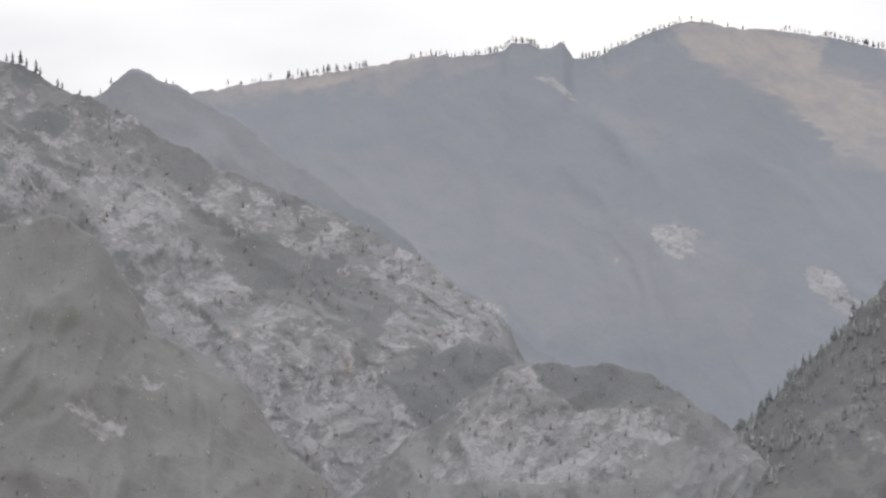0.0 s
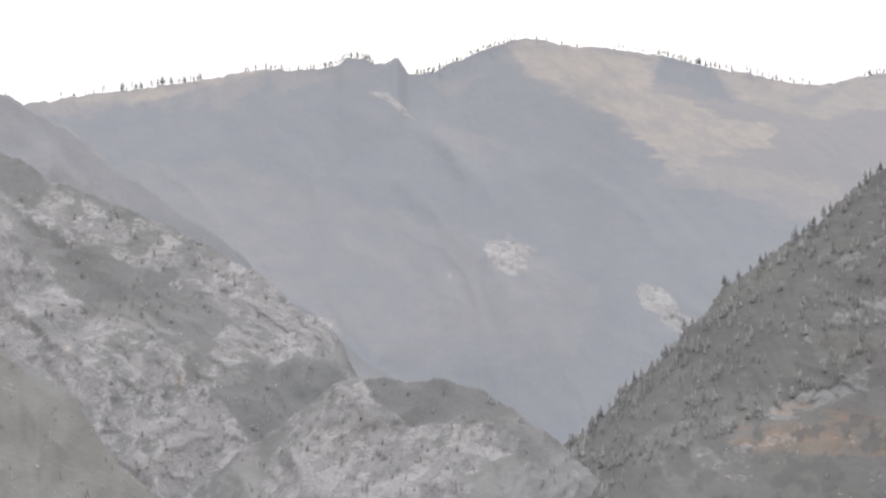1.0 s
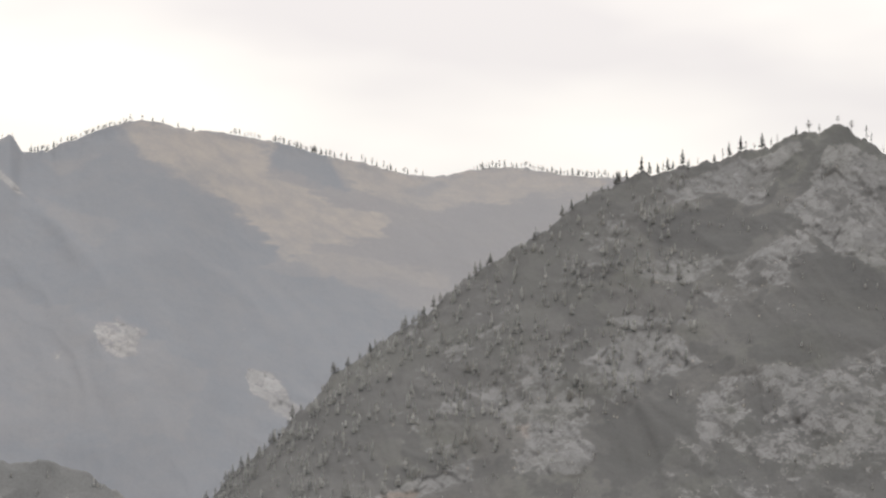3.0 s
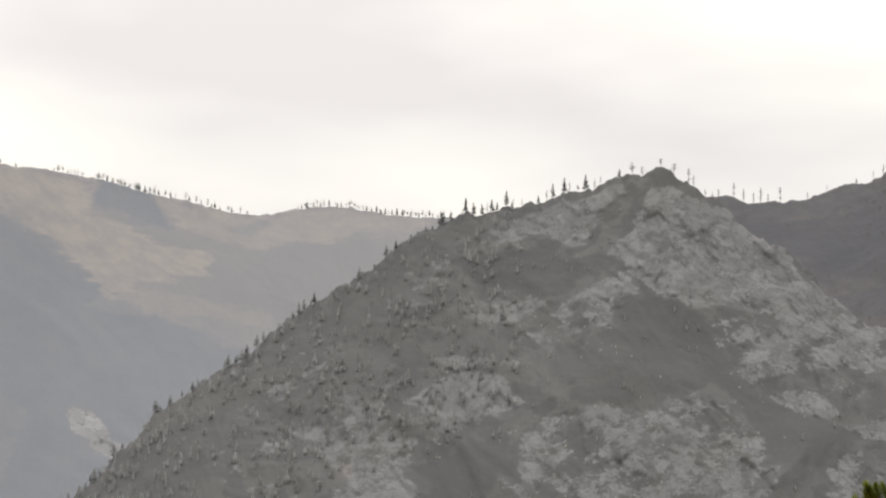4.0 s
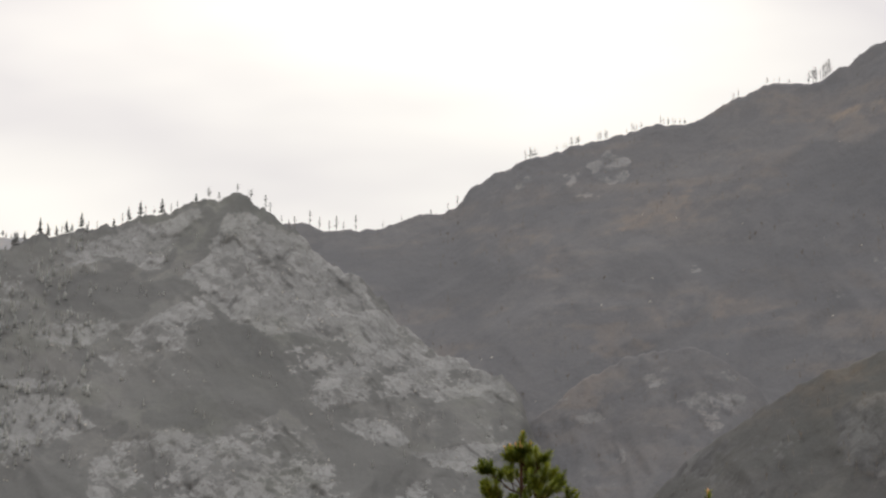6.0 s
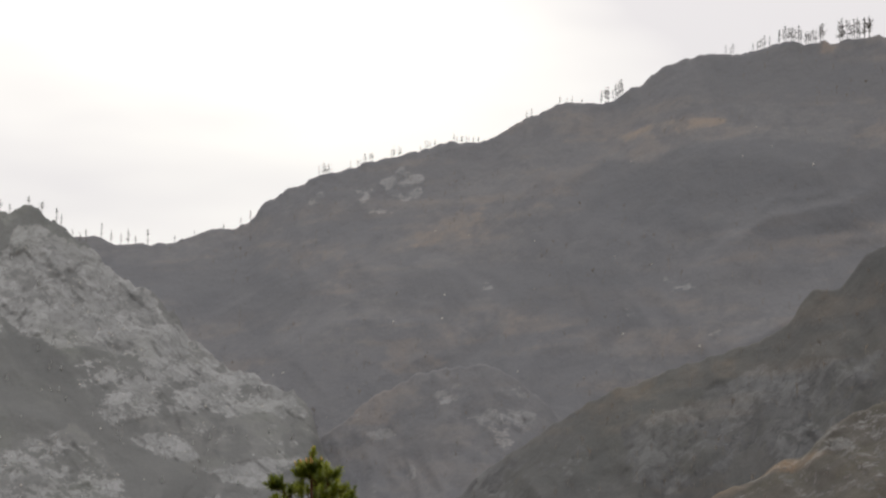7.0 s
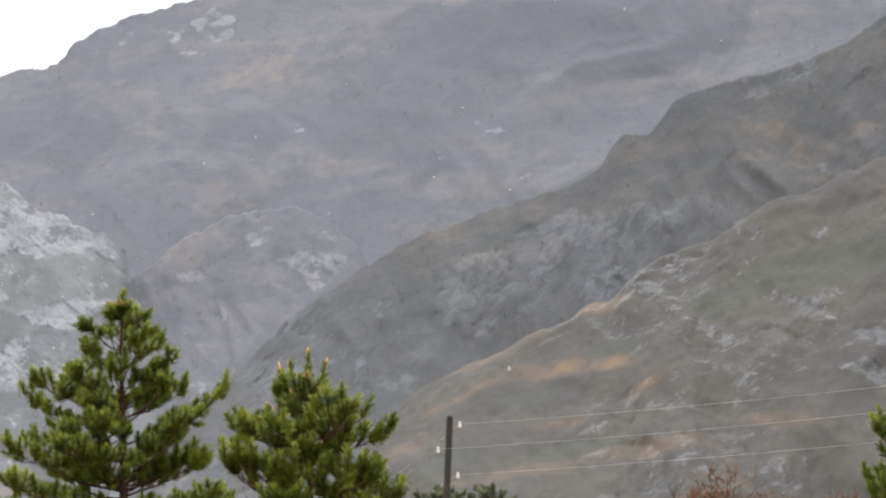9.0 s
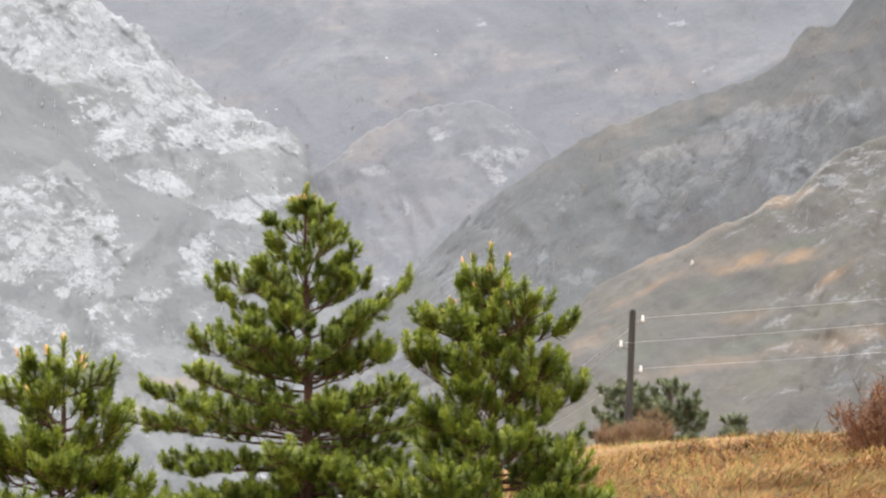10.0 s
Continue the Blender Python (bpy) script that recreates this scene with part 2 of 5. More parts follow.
def patches(az, el, spots, outlines, grain, rim=0.18, fray=0.7):
    """A 0 to 1 mask of soft-edged ellipses (bearing, height angle, half width, half height, lean, weight) and outlines (weight, corners), with ragged rims."""
    m = np.zeros(az.shape)
    for a, e, w, h, lean, weight in spots:
        c, s = math.cos(radians(lean)), math.sin(radians(lean))
        x, y = (az - a), (el - e)
        u, v = (x * c + y * s) / w, (-x * s + y * c) / h
        m = np.maximum(m, weight * smooth(1 + rim, 1 - rim, np.sqrt(u * u + v * v) + grain))
    for weight, corners in outlines:
        px, py = np.array(corners).T
        near = (az > px.min() - 0.4) & (az < px.max() + 0.4) & (el > py.min() - 0.4) & (el < py.max() + 0.4)
        x, y = az[near], el[near]
        best, inside = np.full(x.shape, 9.0), np.zeros(x.shape, bool)
        for x0, y0, x1, y1 in zip(px, py, np.roll(px, -1), np.roll(py, -1)):
            t = np.clip(((x - x0) * (x1 - x0) + (y - y0) * (y1 - y0)) / ((x1 - x0) ** 2 + (y1 - y0) ** 2 + 1e-9), 0, 1)
            best = np.minimum(best, np.hypot(x - x0 - t * (x1 - x0), y - y0 - t * (y1 - y0)))
            if y0 != y1:
                inside ^= ((y0 > y) != (y1 > y)) & (x < (x1 - x0) * (y - y0) / (y1 - y0) + x0)
        away = np.where(inside, -best, best)
        area = 0.5 * abs(np.dot(px, np.roll(py, -1)) - np.dot(py, np.roll(px, -1)))
        reach = 0.5 * fray * min(1.0, 4.0 * area / np.hypot(np.roll(px, -1) - px, np.roll(py, -1) - py).sum())
        m[near] = np.maximum(m[near], weight * smooth(0.06, -0.06, away + reach * grain[near]))
    return m


OUTLINES = {}


def patch(ridge, cover, weight, corners):
    OUTLINES.setdefault((ridge, cover), []).append((weight, corners))


# bare rock, woods and dry grass on each mountainside: outlines in bearing and height angle
patch("crag_mountain", "rock", 1.0, [(18.71, 10.12), (19.17, 10.71), (19.87, 10.35), (20.80, 10.18), (21.10, 9.66), (21.68, 9.49), (22.31, 8.63), (22.77, 8.46), (22.71, 7.94), (21.73, 7.95), (21.04, 8.06), (20.34, 8.04), (19.82, 8.12), (19.24, 8.46), (18.25, 9.20), (18.83, 9.77)])
patch("crag_mountain", "rock", 0.74, [(21.73, 8.00), (22.71, 8.00), (22.77, 8.51), (23.23, 8.45), (23.69, 7.94), (24.94, 7.19), (25.26, 6.79), (25.05, 6.62), (24.37, 6.79), (23.11, 6.68), (22.19, 6.92), (21.09, 6.52), (20.86, 6.80), (20.80, 7.26), (20.40, 8.00)])
patch("crag_mountain", "rock", 0.95, [(15.93, 9.63), (16.27, 9.98), (17.08, 10.22), (18.59, 10.63), (18.71, 10.46), (18.24, 10.11), (18.02, 9.37), (17.56, 9.25), (16.91, 9.64), (16.10, 9.46)])
patch("crag_mountain", "rock", 0.9, [(17.11, 7.93), (17.56, 8.28), (18.02, 8.62), (18.60, 8.86), (18.95, 8.46), (19.03, 8.11), (18.49, 7.88), (17.45, 7.78)])
patch("crag_mountain", "rock", 0.8, [(16.53, 7.56), (17.11, 7.76), (16.94, 7.39)])
patch("crag_mountain", "rock", 1.0, [(13.98, 6.18), (14.49, 6.47), (15.28, 6.77), (16.09, 6.66), (16.87, 6.16), (16.55, 5.98), (15.87, 5.80), (15.19, 5.51), (14.73, 5.68)])
patch("crag_mountain", "rock", 0.95, [(21.38, 6.21), (22.07, 6.46), (22.64, 6.29), (22.99, 5.89), (22.53, 5.83), (21.95, 5.98)])
patch("crag_mountain", "rock", 0.85, [(22.98, 5.66), (23.67, 5.88), (25.27, 6.08), (24.92, 5.54), (24.24, 5.20), (23.55, 5.32)])
patch("crag_mountain", "rock", 0.62, [(16.34, 4.50), (16.44, 5.52), (17.13, 6.04), (18.04, 6.22), (18.73, 6.17), (19.14, 5.60), (19.88, 6.06), (21.15, 5.89), (21.26, 5.21), (20.23, 4.52), (18.75, 4.06)])
patch("crag_mountain", "rock", 0.6, [(13.32, 7.59), (14.32, 8.92), (15.46, 9.68), (15.88, 9.29), (15.25, 8.71), (14.46, 7.84)])
patch("crag_mountain", "rock", 0.75, [(14.47, 7.10), (15.27, 7.17), (16.66, 6.92), (15.28, 6.86)])
patch("crag_mountain", "rock", 0.62, [(15.26, 7.91), (15.94, 8.54), (17.10, 8.27), (16.65, 7.81), (15.61, 7.66)])
patch("crag_mountain", "rock", 0.7, [(11.78, 5.58), (12.79, 5.94), (13.69, 6.23), (14.16, 5.61), (14.51, 4.94), (13.62, 4.47), (12.82, 4.69)])
patch("crag_mountain", "rock", 0.5, [(10.76, 5.90), (11.41, 6.70), (12.42, 7.18), (13.10, 7.30), (12.55, 6.38), (11.44, 5.57)])
patch("crag_mountain", "rock", 0.9, [(12.66, 3.82), (12.89, 4.41), (13.24, 4.98), (14.04, 5.09), (14.60, 4.40), (14.14, 3.90), (13.34, 3.82)])
patch("crag_mountain", "rock", 1.0, [(9.85, 3.28), (10.25, 3.62), (11.51, 4.05), (12.03, 4.28), (11.97, 3.79), (11.05, 3.56), (10.48, 3.28)])
patch("crag_mountain", "rock", 0.75, [(10.72, 5.88), (11.52, 6.47), (12.04, 6.76), (11.87, 6.34), (11.06, 5.77)])
patch("crag_mountain", "rock", 0.75, [(11.12, 4.97), (11.40, 5.45), (11.98, 5.82), (11.86, 5.19)])
patch("crag_mountain", "rock", 0.75, [(16.36, 4.37), (16.55, 5.52), (17.00, 5.80), (16.87, 4.84), (16.63, 3.88)])
patch("crag_mountain", "rock", 0.65, [(13.14, 7.44), (13.72, 8.06), (14.31, 8.97), (15.35, 9.41), (15.34, 8.84), (14.30, 8.29), (13.83, 7.43)])
patch("crag_mountain", "rock", 0.6, [(18.36, 5.73), (18.40, 3.70), (17.99, 4.15), (17.89, 4.94)])
patch("crag_mountain", "dry", 0.55, [(8.54, 2.77), (9.68, 3.14), (10.60, 3.26), (11.97, 3.16), (13.11, 2.93), (11.96, 2.60)])
patch("crag_mountain", "dry", 0.6, [(9.85, 3.28), (10.25, 3.60), (10.83, 3.68), (10.71, 3.30)])
patch("crag_mountain", "dry", 0.5, [(12.66, 4.87), (13.12, 4.93), (13.06, 4.70)])
patch("crag_mountain", "wood", 1.0, [(15.30, 8.99), (16.40, 9.32), (17.21, 9.33), (17.56, 9.13), (18.13, 9.31), (18.62, 8.97), (18.02, 8.71), (17.45, 8.32), (16.93, 8.27), (16.40, 8.61), (15.71, 8.60)])
patch("crag_mountain", "wood", 1.0, [(18.89, 8.74), (19.42, 8.29), (20.34, 7.98), (20.48, 7.37), (20.86, 6.69), (20.57, 6.80), (19.88, 7.37), (19.19, 7.83)])
patch("crag_mountain", "wood", 0.5, [(17.11, 7.36), (18.73, 7.60), (19.88, 7.37), (20.46, 6.80), (20.11, 6.34), (19.19, 6.23), (17.12, 6.67)])
patch("crag_mountain", "wood", 0.75, [(6.03, 2.82), (7.84, 4.59), (9.22, 5.56), (10.60, 6.02), (10.37, 4.88), (8.99, 3.85), (7.85, 3.16)])
patch("crag_mountain", "wood", 0.7, [(20.80, 6.52), (21.38, 6.14), (22.87, 5.66), (23.55, 5.49), (22.75, 4.98), (21.72, 4.98)])
patch("crag_mountain", "wood", 0.8, [(14.55, 5.09), (15.41, 5.31), (16.38, 5.53), (16.20, 4.85), (15.39, 3.83), (14.48, 3.95), (14.71, 4.52)])
patch("crag_mountain", "wood", 0.7, [(18.59, 9.89), (19.06, 10.69), (19.64, 10.92), (19.87, 10.69), (19.23, 10.52), (18.94, 10.00), (18.60, 9.60)])
patch("crag_mountain", "rock", 0.6, [(18.42, 6.03), (20.21, 6.51), (21.35, 6.07), (21.82, 4.94), (21.37, 3.80), (19.79, 3.90), (18.44, 4.34)])
patch("crag_mountain", "rock", 0.68, [(22.73, 5.06), (23.87, 5.36), (24.44, 4.73), (23.76, 4.10), (22.85, 4.26)])
patch("crag_mountain", "rock", 0.55, [(17.44, 4.32), (19.12, 3.89), (20.47, 3.45), (20.93, 2.54), (19.82, 1.86), (17.47, 2.07)])
patch("crag_mountain", "rock", 0.6, [(20.81, 3.68), (22.05, 3.92), (22.52, 3.01), (21.84, 2.32), (20.93, 2.77)])
patch("crag_mountain", "wood", 0.7, [(18.39, 8.29), (19.29, 8.42), (20.43, 7.54), (21.24, 6.41), (22.26, 5.86), (21.35, 6.07), (20.21, 6.57), (19.09, 6.49)])
patch("crag_mountain", "wood", 0.4, [(10.09, 5.66), (10.73, 7.03), (12.17, 8.19), (14.08, 9.60), (15.00, 9.96), (15.81, 9.74), (15.48, 8.94), (14.46, 7.78), (13.00, 6.62), (11.89, 5.69)])
patch("crag_mountain", "wood", 0.4, [(6.94, 3.05), (9.22, 4.88), (10.83, 6.02), (12.57, 7.39), (13.14, 7.50), (11.98, 5.79), (10.37, 4.65), (8.99, 3.39)])
patch("crag_mountain", "dry", 0.35, [(20.72, 1.07), (21.73, 1.92), (22.86, 2.44), (24.11, 2.67), (22.98, 1.64), (21.85, 1.13)])
patch("crag_mountain", "dry", 0.35, [(21.01, 1.37), (21.90, 2.10), (23.69, 2.56), (25.05, 2.96), (23.70, 1.99), (22.13, 1.37)])
patch("pale_crag", "rock", 0.85, [(-7.28, 8.15), (-6.60, 8.28), (-6.03, 7.83), (-5.46, 7.44), (-4.76, 6.26), (-3.50, 5.41), (-2.36, 4.90), (-1.78, 4.22), (-0.86, 3.19), (-0.41, 2.62), (0.73, 1.36), (-2.91, 1.37), (-3.48, 2.51), (-3.83, 3.41), (-4.40, 4.10), (-5.31, 4.55), (-5.77, 5.22), (-6.58, 6.58), (-7.27, 7.02)])
patch("pale_crag", "rock", 0.8, [(-3.06, 7.07), (-2.71, 7.41), (-2.14, 6.96), (-0.41, 6.28), (1.09, 5.36), (1.20, 4.79), (0.51, 4.33), (-1.32, 4.10), (-1.44, 4.79), (-0.87, 5.47), (-1.79, 6.16), (-3.17, 6.50)])
patch("pale_crag", "rock", 0.6, [(-4.90, 8.19), (-3.63, 7.86), (-3.29, 7.07), (-3.85, 6.60), (-4.66, 6.83)])
patch("pale_crag", "rock", 0.6, [(-7.30, 9.28), (-6.39, 9.30), (-5.93, 8.74), (-6.38, 8.17), (-7.29, 8.38)])
patch("pale_crag", "rock", 0.8, [(-9.92, 9.92), (-8.33, 9.73), (-8.15, 9.40), (-8.55, 9.11), (-9.90, 8.91)])
patch("pale_crag", "rock", 0.85, [(-11.24, 8.54), (-8.77, 8.59), (-7.63, 7.70), (-8.30, 7.01), (-11.22, 7.08)])
patch("pale_crag", "wood", 0.85, [(-4.65, 6.60), (-3.51, 6.72), (-2.94, 6.27), (-2.25, 6.16), (-2.02, 5.47), (-2.70, 5.58), (-3.50, 5.69), (-4.42, 6.03)])
patch("pale_crag", "wood", 0.8, [(-2.25, 5.93), (-0.87, 5.25), (-1.44, 4.22), (-1.67, 4.56), (-2.36, 5.13)])
patch("pale_crag", "wood", 1.0, [(-1.09, 3.76), (-0.18, 4.33), (1.20, 4.44), (1.54, 3.87), (0.74, 3.41), (0.05, 2.62), (-0.41, 2.85)])
patch("pale_crag", "wood", 0.8, [(-6.16, 9.08), (-5.02, 8.64), (-4.55, 7.85), (-5.23, 7.56), (-6.04, 8.17)])
patch("pale_crag", "wood", 0.7, [(-4.45, 8.88), (-3.87, 8.32), (-2.71, 7.53), (-3.29, 7.29), (-4.32, 8.20)])
patch("pale_crag", "dry", 0.8, [(-4.30, 4.78), (-4.07, 4.84), (-4.09, 4.55), (-4.27, 4.55)])
patch("pale_crag", "dry", 0.8, [(-0.52, 2.05), (-0.12, 2.07), (-0.18, 1.59), (-0.46, 1.59)])
patch("pale_crag", "dry", 0.7, [(-2.07, 4.04), (-1.78, 4.10), (-1.89, 3.76)])
patch("pale_crag", "dry", 0.8, [(-1.90, 5.76), (-1.56, 5.82), (-1.67, 5.59)])
patch("rock_knoll", "rock", 0.85, [(-0.30, 1.89), (0.15, 2.80), (0.59, 3.49), (1.27, 4.00), (1.73, 4.06), (2.42, 3.49), (2.88, 3.15), (3.68, 3.16), (4.48, 3.30), (5.34, 2.93), (4.25, 2.36), (3.80, 1.68), (0.39, 1.67)])
patch("rock_knoll", "wood", 1.0, [(-0.65, 3.25), (-0.32, 3.71), (0.82, 4.06), (1.27, 4.12), (0.37, 3.32), (-0.19, 2.63)])
patch("rock_knoll", "wood", 1.0, [(1.84, 4.01), (2.87, 4.41), (4.25, 4.07), (5.28, 3.16), (4.25, 3.36), (3.34, 3.36), (2.65, 3.38)])
patch("far_mountain", "dry", 1.0, [(4.68, 10.67), (5.02, 11.02), (6.19, 10.90), (7.35, 10.65), (7.82, 10.42), (7.76, 10.02), (8.52, 9.57), (10.14, 9.23), (10.03, 8.71), (8.98, 8.54), (8.06, 8.31), (7.48, 8.99), (6.20, 9.84), (5.38, 10.11)])
patch("far_mountain", "dry", 0.75, [(8.75, 10.43), (9.68, 10.23), (10.84, 10.03), (11.54, 10.02), (12.47, 10.25), (14.90, 10.05), (14.08, 9.54), (12.69, 9.44), (10.38, 9.34), (9.45, 9.69)])
patch("far_mountain", "dry", 0.4, [(7.37, 8.07), (8.52, 8.42), (9.68, 8.31), (11.30, 8.08), (11.53, 7.73), (9.68, 7.94), (8.29, 7.85)])
patch("far_mountain", "dry", 0.9, [(-4.95, 9.70), (-3.82, 9.81), (-2.69, 10.04), (-0.97, 10.31), (-0.05, 10.44), (-0.85, 10.14), (-2.11, 9.83), (-3.02, 9.62)])
patch("far_mountain", "dry", 0.35, [(2.97, 9.39), (4.82, 8.85), (4.25, 8.44), (3.21, 9.05)])
patch("far_mountain", "dry", 0.4, [(3.08, 10.13), (4.24, 10.25), (3.54, 9.79)])
# warm-grey haze over the lower slope, put in as faint dry cover
patch("far_mountain", "dry", 0.3, [(-6.03, 8.04), (-2.66, 8.46), (-0.37, 8.38), (2.63, 7.50), (6.55, 6.01), (6.09, 4.53), (1.95, 4.63), (-1.50, 6.77)])
patch("far_mountain", "wood", 1.0, [(7.82, 10.42), (8.40, 10.62), (8.86, 10.26), (9.39, 9.66), (8.87, 9.63), (7.76, 10.08)])
patch("far_mountain", "wood", 0.8, [(3.42, 10.25), (3.87, 10.66), (4.62, 10.88), (5.38, 10.00), (6.20, 9.67), (7.01, 9.10), (5.97, 9.09), (3.88, 9.86)])
patch("far_mountain", "wood", 0.7, [(0.89, 10.42), (1.46, 10.72), (2.49, 10.63), (2.78, 10.32), (2.16, 10.06), (1.13, 10.15)])
patch("far_mountain", "wood", 0.6, [(10.38, 9.63), (11.31, 9.89), (11.54, 9.74), (10.84, 9.55)])
patch("far_mountain", "rock", 1.0, [(1.91, 9.91), (2.28, 9.88), (2.60, 9.67), (2.83, 9.37), (2.63, 9.41), (2.28, 9.72)])
patch("far_mountain", "rock", 0.75, [(4.27, 6.85), (4.73, 7.02), (5.25, 6.69), (5.08, 6.25), (4.74, 6.20), (4.33, 6.45)])
patch("far_mountain", "rock", 1.0, [(7.40, 6.01), (7.84, 5.98), (8.47, 5.24), (8.30, 5.01), (7.84, 5.31), (7.44, 5.56)])
patch("far_mountain", "rock", 0.6, [(3.36, 6.27), (3.65, 6.33), (3.54, 6.10)])
patch("far_mountain", "rock", 0.5, [(0.66, 5.49), (1.23, 5.39), (1.35, 4.93), (0.79, 4.93)])
patch("ridge_mountain", "rock", 0.95, [(26.73, 11.52), (27.07, 11.77), (27.51, 11.64), (27.43, 11.24), (27.08, 11.15), (26.79, 11.35)])
patch("ridge_mountain", "rock", 0.8, [(25.02, 11.18), (25.45, 11.41), (25.51, 11.16), (25.16, 11.04)])
patch("ridge_mountain", "rock", 0.6, [(26.05, 11.40), (26.44, 11.38), (26.29, 10.94)])
patch("ridge_mountain", "rock", 0.75, [(26.31, 10.94), (26.73, 11.01), (27.02, 10.89), (26.38, 10.85)])
patch("ridge_mountain", "rock", 0.8, [(31.52, 8.89), (31.73, 9.06), (32.21, 8.69), (31.79, 8.64)])
patch("ridge_mountain", "rock", 0.6, [(32.32, 9.71), (32.90, 9.56), (33.10, 9.33), (32.54, 9.20)])
patch("ridge_mountain", "rock", 0.8, [(28.62, 9.44), (28.83, 9.55), (29.01, 9.35), (28.77, 9.27)])
patch("ridge_mountain", "rock", 0.7, [(27.15, 9.12), (27.38, 9.29), (27.73, 9.35), (27.56, 9.12)])
patch("ridge_mountain", "rock", 0.9, [(33.98, 11.24), (34.14, 11.24), (34.26, 11.10), (34.08, 11.10)])
patch("ridge_mountain", "rock", 0.7, [(33.29, 8.42), (33.58, 8.47), (33.55, 8.16), (33.36, 8.19)])
patch("ridge_mountain", "dry", 1.0, [(31.58, 12.29), (32.34, 12.49), (33.05, 12.74), (33.69, 12.64), (33.28, 12.45), (32.34, 12.27)])
patch("ridge_mountain", "dry", 1.0, [(35.68, 14.25), (36.23, 14.24), (36.05, 13.96), (35.81, 13.96)])
patch("ridge_mountain", "dry", 0.7, [(27.90, 10.72), (28.71, 11.01), (28.89, 10.50), (27.67, 10.13), (27.20, 10.15)])
patch("ridge_mountain", "dry", 0.8, [(29.47, 10.87), (29.88, 11.00), (30.35, 10.91), (29.88, 10.77)])
patch("ridge_mountain", "dry", 0.55, [(24.31, 9.72), (24.88, 10.12), (25.92, 10.19), (25.81, 9.91)])
patch("ridge_mountain", "dry", 0.6, [(26.56, 10.23), (27.08, 10.28), (27.14, 10.09), (26.62, 10.09)])
patch("ridge_mountain", "dry", 0.4, [(26.29, 8.20), (27.91, 8.66), (29.99, 8.95), (30.57, 8.78), (28.83, 8.38), (27.22, 7.69)])
patch("ridge_mountain", "dry", 0.6, [(29.35, 8.64), (29.88, 8.89), (30.40, 8.87), (29.99, 8.55)])
patch("ridge_mountain", "dry", 0.35, [(30.47, 12.96), (31.64, 12.72), (31.40, 12.30), (30.59, 12.56)])
patch("ridge_mountain", "dry", 0.35, [(36.07, 12.25), (37.00, 12.63), (38.16, 12.70), (37.22, 12.17)])
patch("ridge_mountain", "wood", 0.6, [(20.99, 9.82), (24.19, 10.00), (25.58, 9.56), (24.22, 8.40), (22.49, 8.83)])
patch("ridge_mountain", "wood", 0.8, [(30.46, 11.41), (31.17, 11.98), (34.67, 12.17), (38.14, 11.97), (38.11, 10.83), (34.64, 10.34), (31.16, 10.72)])
patch("ridge_mountain", "wood", 0.5, [(33.06, 13.91), (34.70, 13.99), (38.89, 13.98), (38.86, 13.08), (33.52, 12.99)])
patch("ridge_mountain", "wood", 0.6, [(25.58, 9.56), (28.83, 9.81), (31.74, 9.80), (32.31, 8.88), (31.15, 8.20), (28.83, 9.12), (27.21, 8.89)])
patch("rock_dome", "dry", 0.4, [(25.67, 6.96), (25.84, 7.22), (26.53, 7.31), (27.39, 7.40), (27.11, 7.06), (26.54, 6.77), (25.90, 6.77)])
patch("rock_dome", "rock", 0.9, [(28.43, 6.78), (28.95, 6.97), (29.93, 6.86), (29.53, 6.49), (29.20, 6.13), (28.95, 6.38)])
patch("rock_dome", "rock", 0.65, [(27.63, 7.23), (28.26, 7.46), (28.26, 7.06), (27.80, 7.01)])
patch("rock_dome", "rock", 0.85, [(26.80, 5.67), (27.40, 5.89), (27.37, 5.52)])
patch("rock_dome", "rock", 0.6, [(28.84, 7.35), (29.41, 7.41), (29.82, 7.29), (29.53, 6.97)])
patch("rock_dome", "rock", 0.7, [(26.31, 6.43), (26.77, 6.60), (27.00, 6.43), (26.43, 6.32)])
patch("cliff_hill", "rock", 0.75, [(31.50, 6.56), (32.43, 6.78), (33.59, 7.46), (34.74, 7.68), (36.82, 8.05), (35.89, 6.98), (34.73, 6.54), (33.57, 5.63), (32.42, 5.18), (31.50, 5.41)])
patch("cliff_hill", "rock", 0.95, [(35.41, 7.12), (35.72, 7.50), (35.87, 7.50), (35.77, 7.19)])
patch("cliff_hill", "rock", 0.95, [(37.08, 7.79), (37.33, 7.78), (37.40, 7.17), (37.15, 7.17)])
patch("cliff_hill", "dry", 0.7, [(37.08, 9.59), (38.58, 9.62), (39.48, 9.20), (39.13, 8.84), (37.99, 8.95)])
patch("cliff_hill", "dry", 0.6, [(30.81, 6.73), (31.74, 7.59), (32.32, 7.64), (32.20, 7.24), (31.27, 6.61)])
patch("cliff_hill", "dry", 0.6, [(38.95, 8.34), (39.47, 8.46), (40.15, 8.37), (39.46, 8.27)])
patch("cliff_hill", "wood", 0.8, [(35.80, 9.27), (36.62, 9.94), (37.09, 10.05), (36.85, 9.60), (36.15, 9.15)])
patch("cliff_hill", "wood", 0.6, [(32.66, 7.93), (34.75, 8.37), (36.48, 8.57), (38.20, 8.32), (37.05, 7.99), (34.74, 7.79)])
patch("grass_hill", "rock", 0.75, [(40.02, 5.27), (40.41, 5.32), (41.17, 4.99), (41.24, 4.76), (40.62, 4.81)])
patch("grass_hill", "rock", 0.7, [(39.77, 4.48), (40.28, 4.64), (40.89, 4.30), (40.60, 4.05)])
patch("grass_hill", "rock", 0.62, [(35.30, 6.25), (35.88, 6.47), (36.50, 6.06), (35.87, 5.93)])
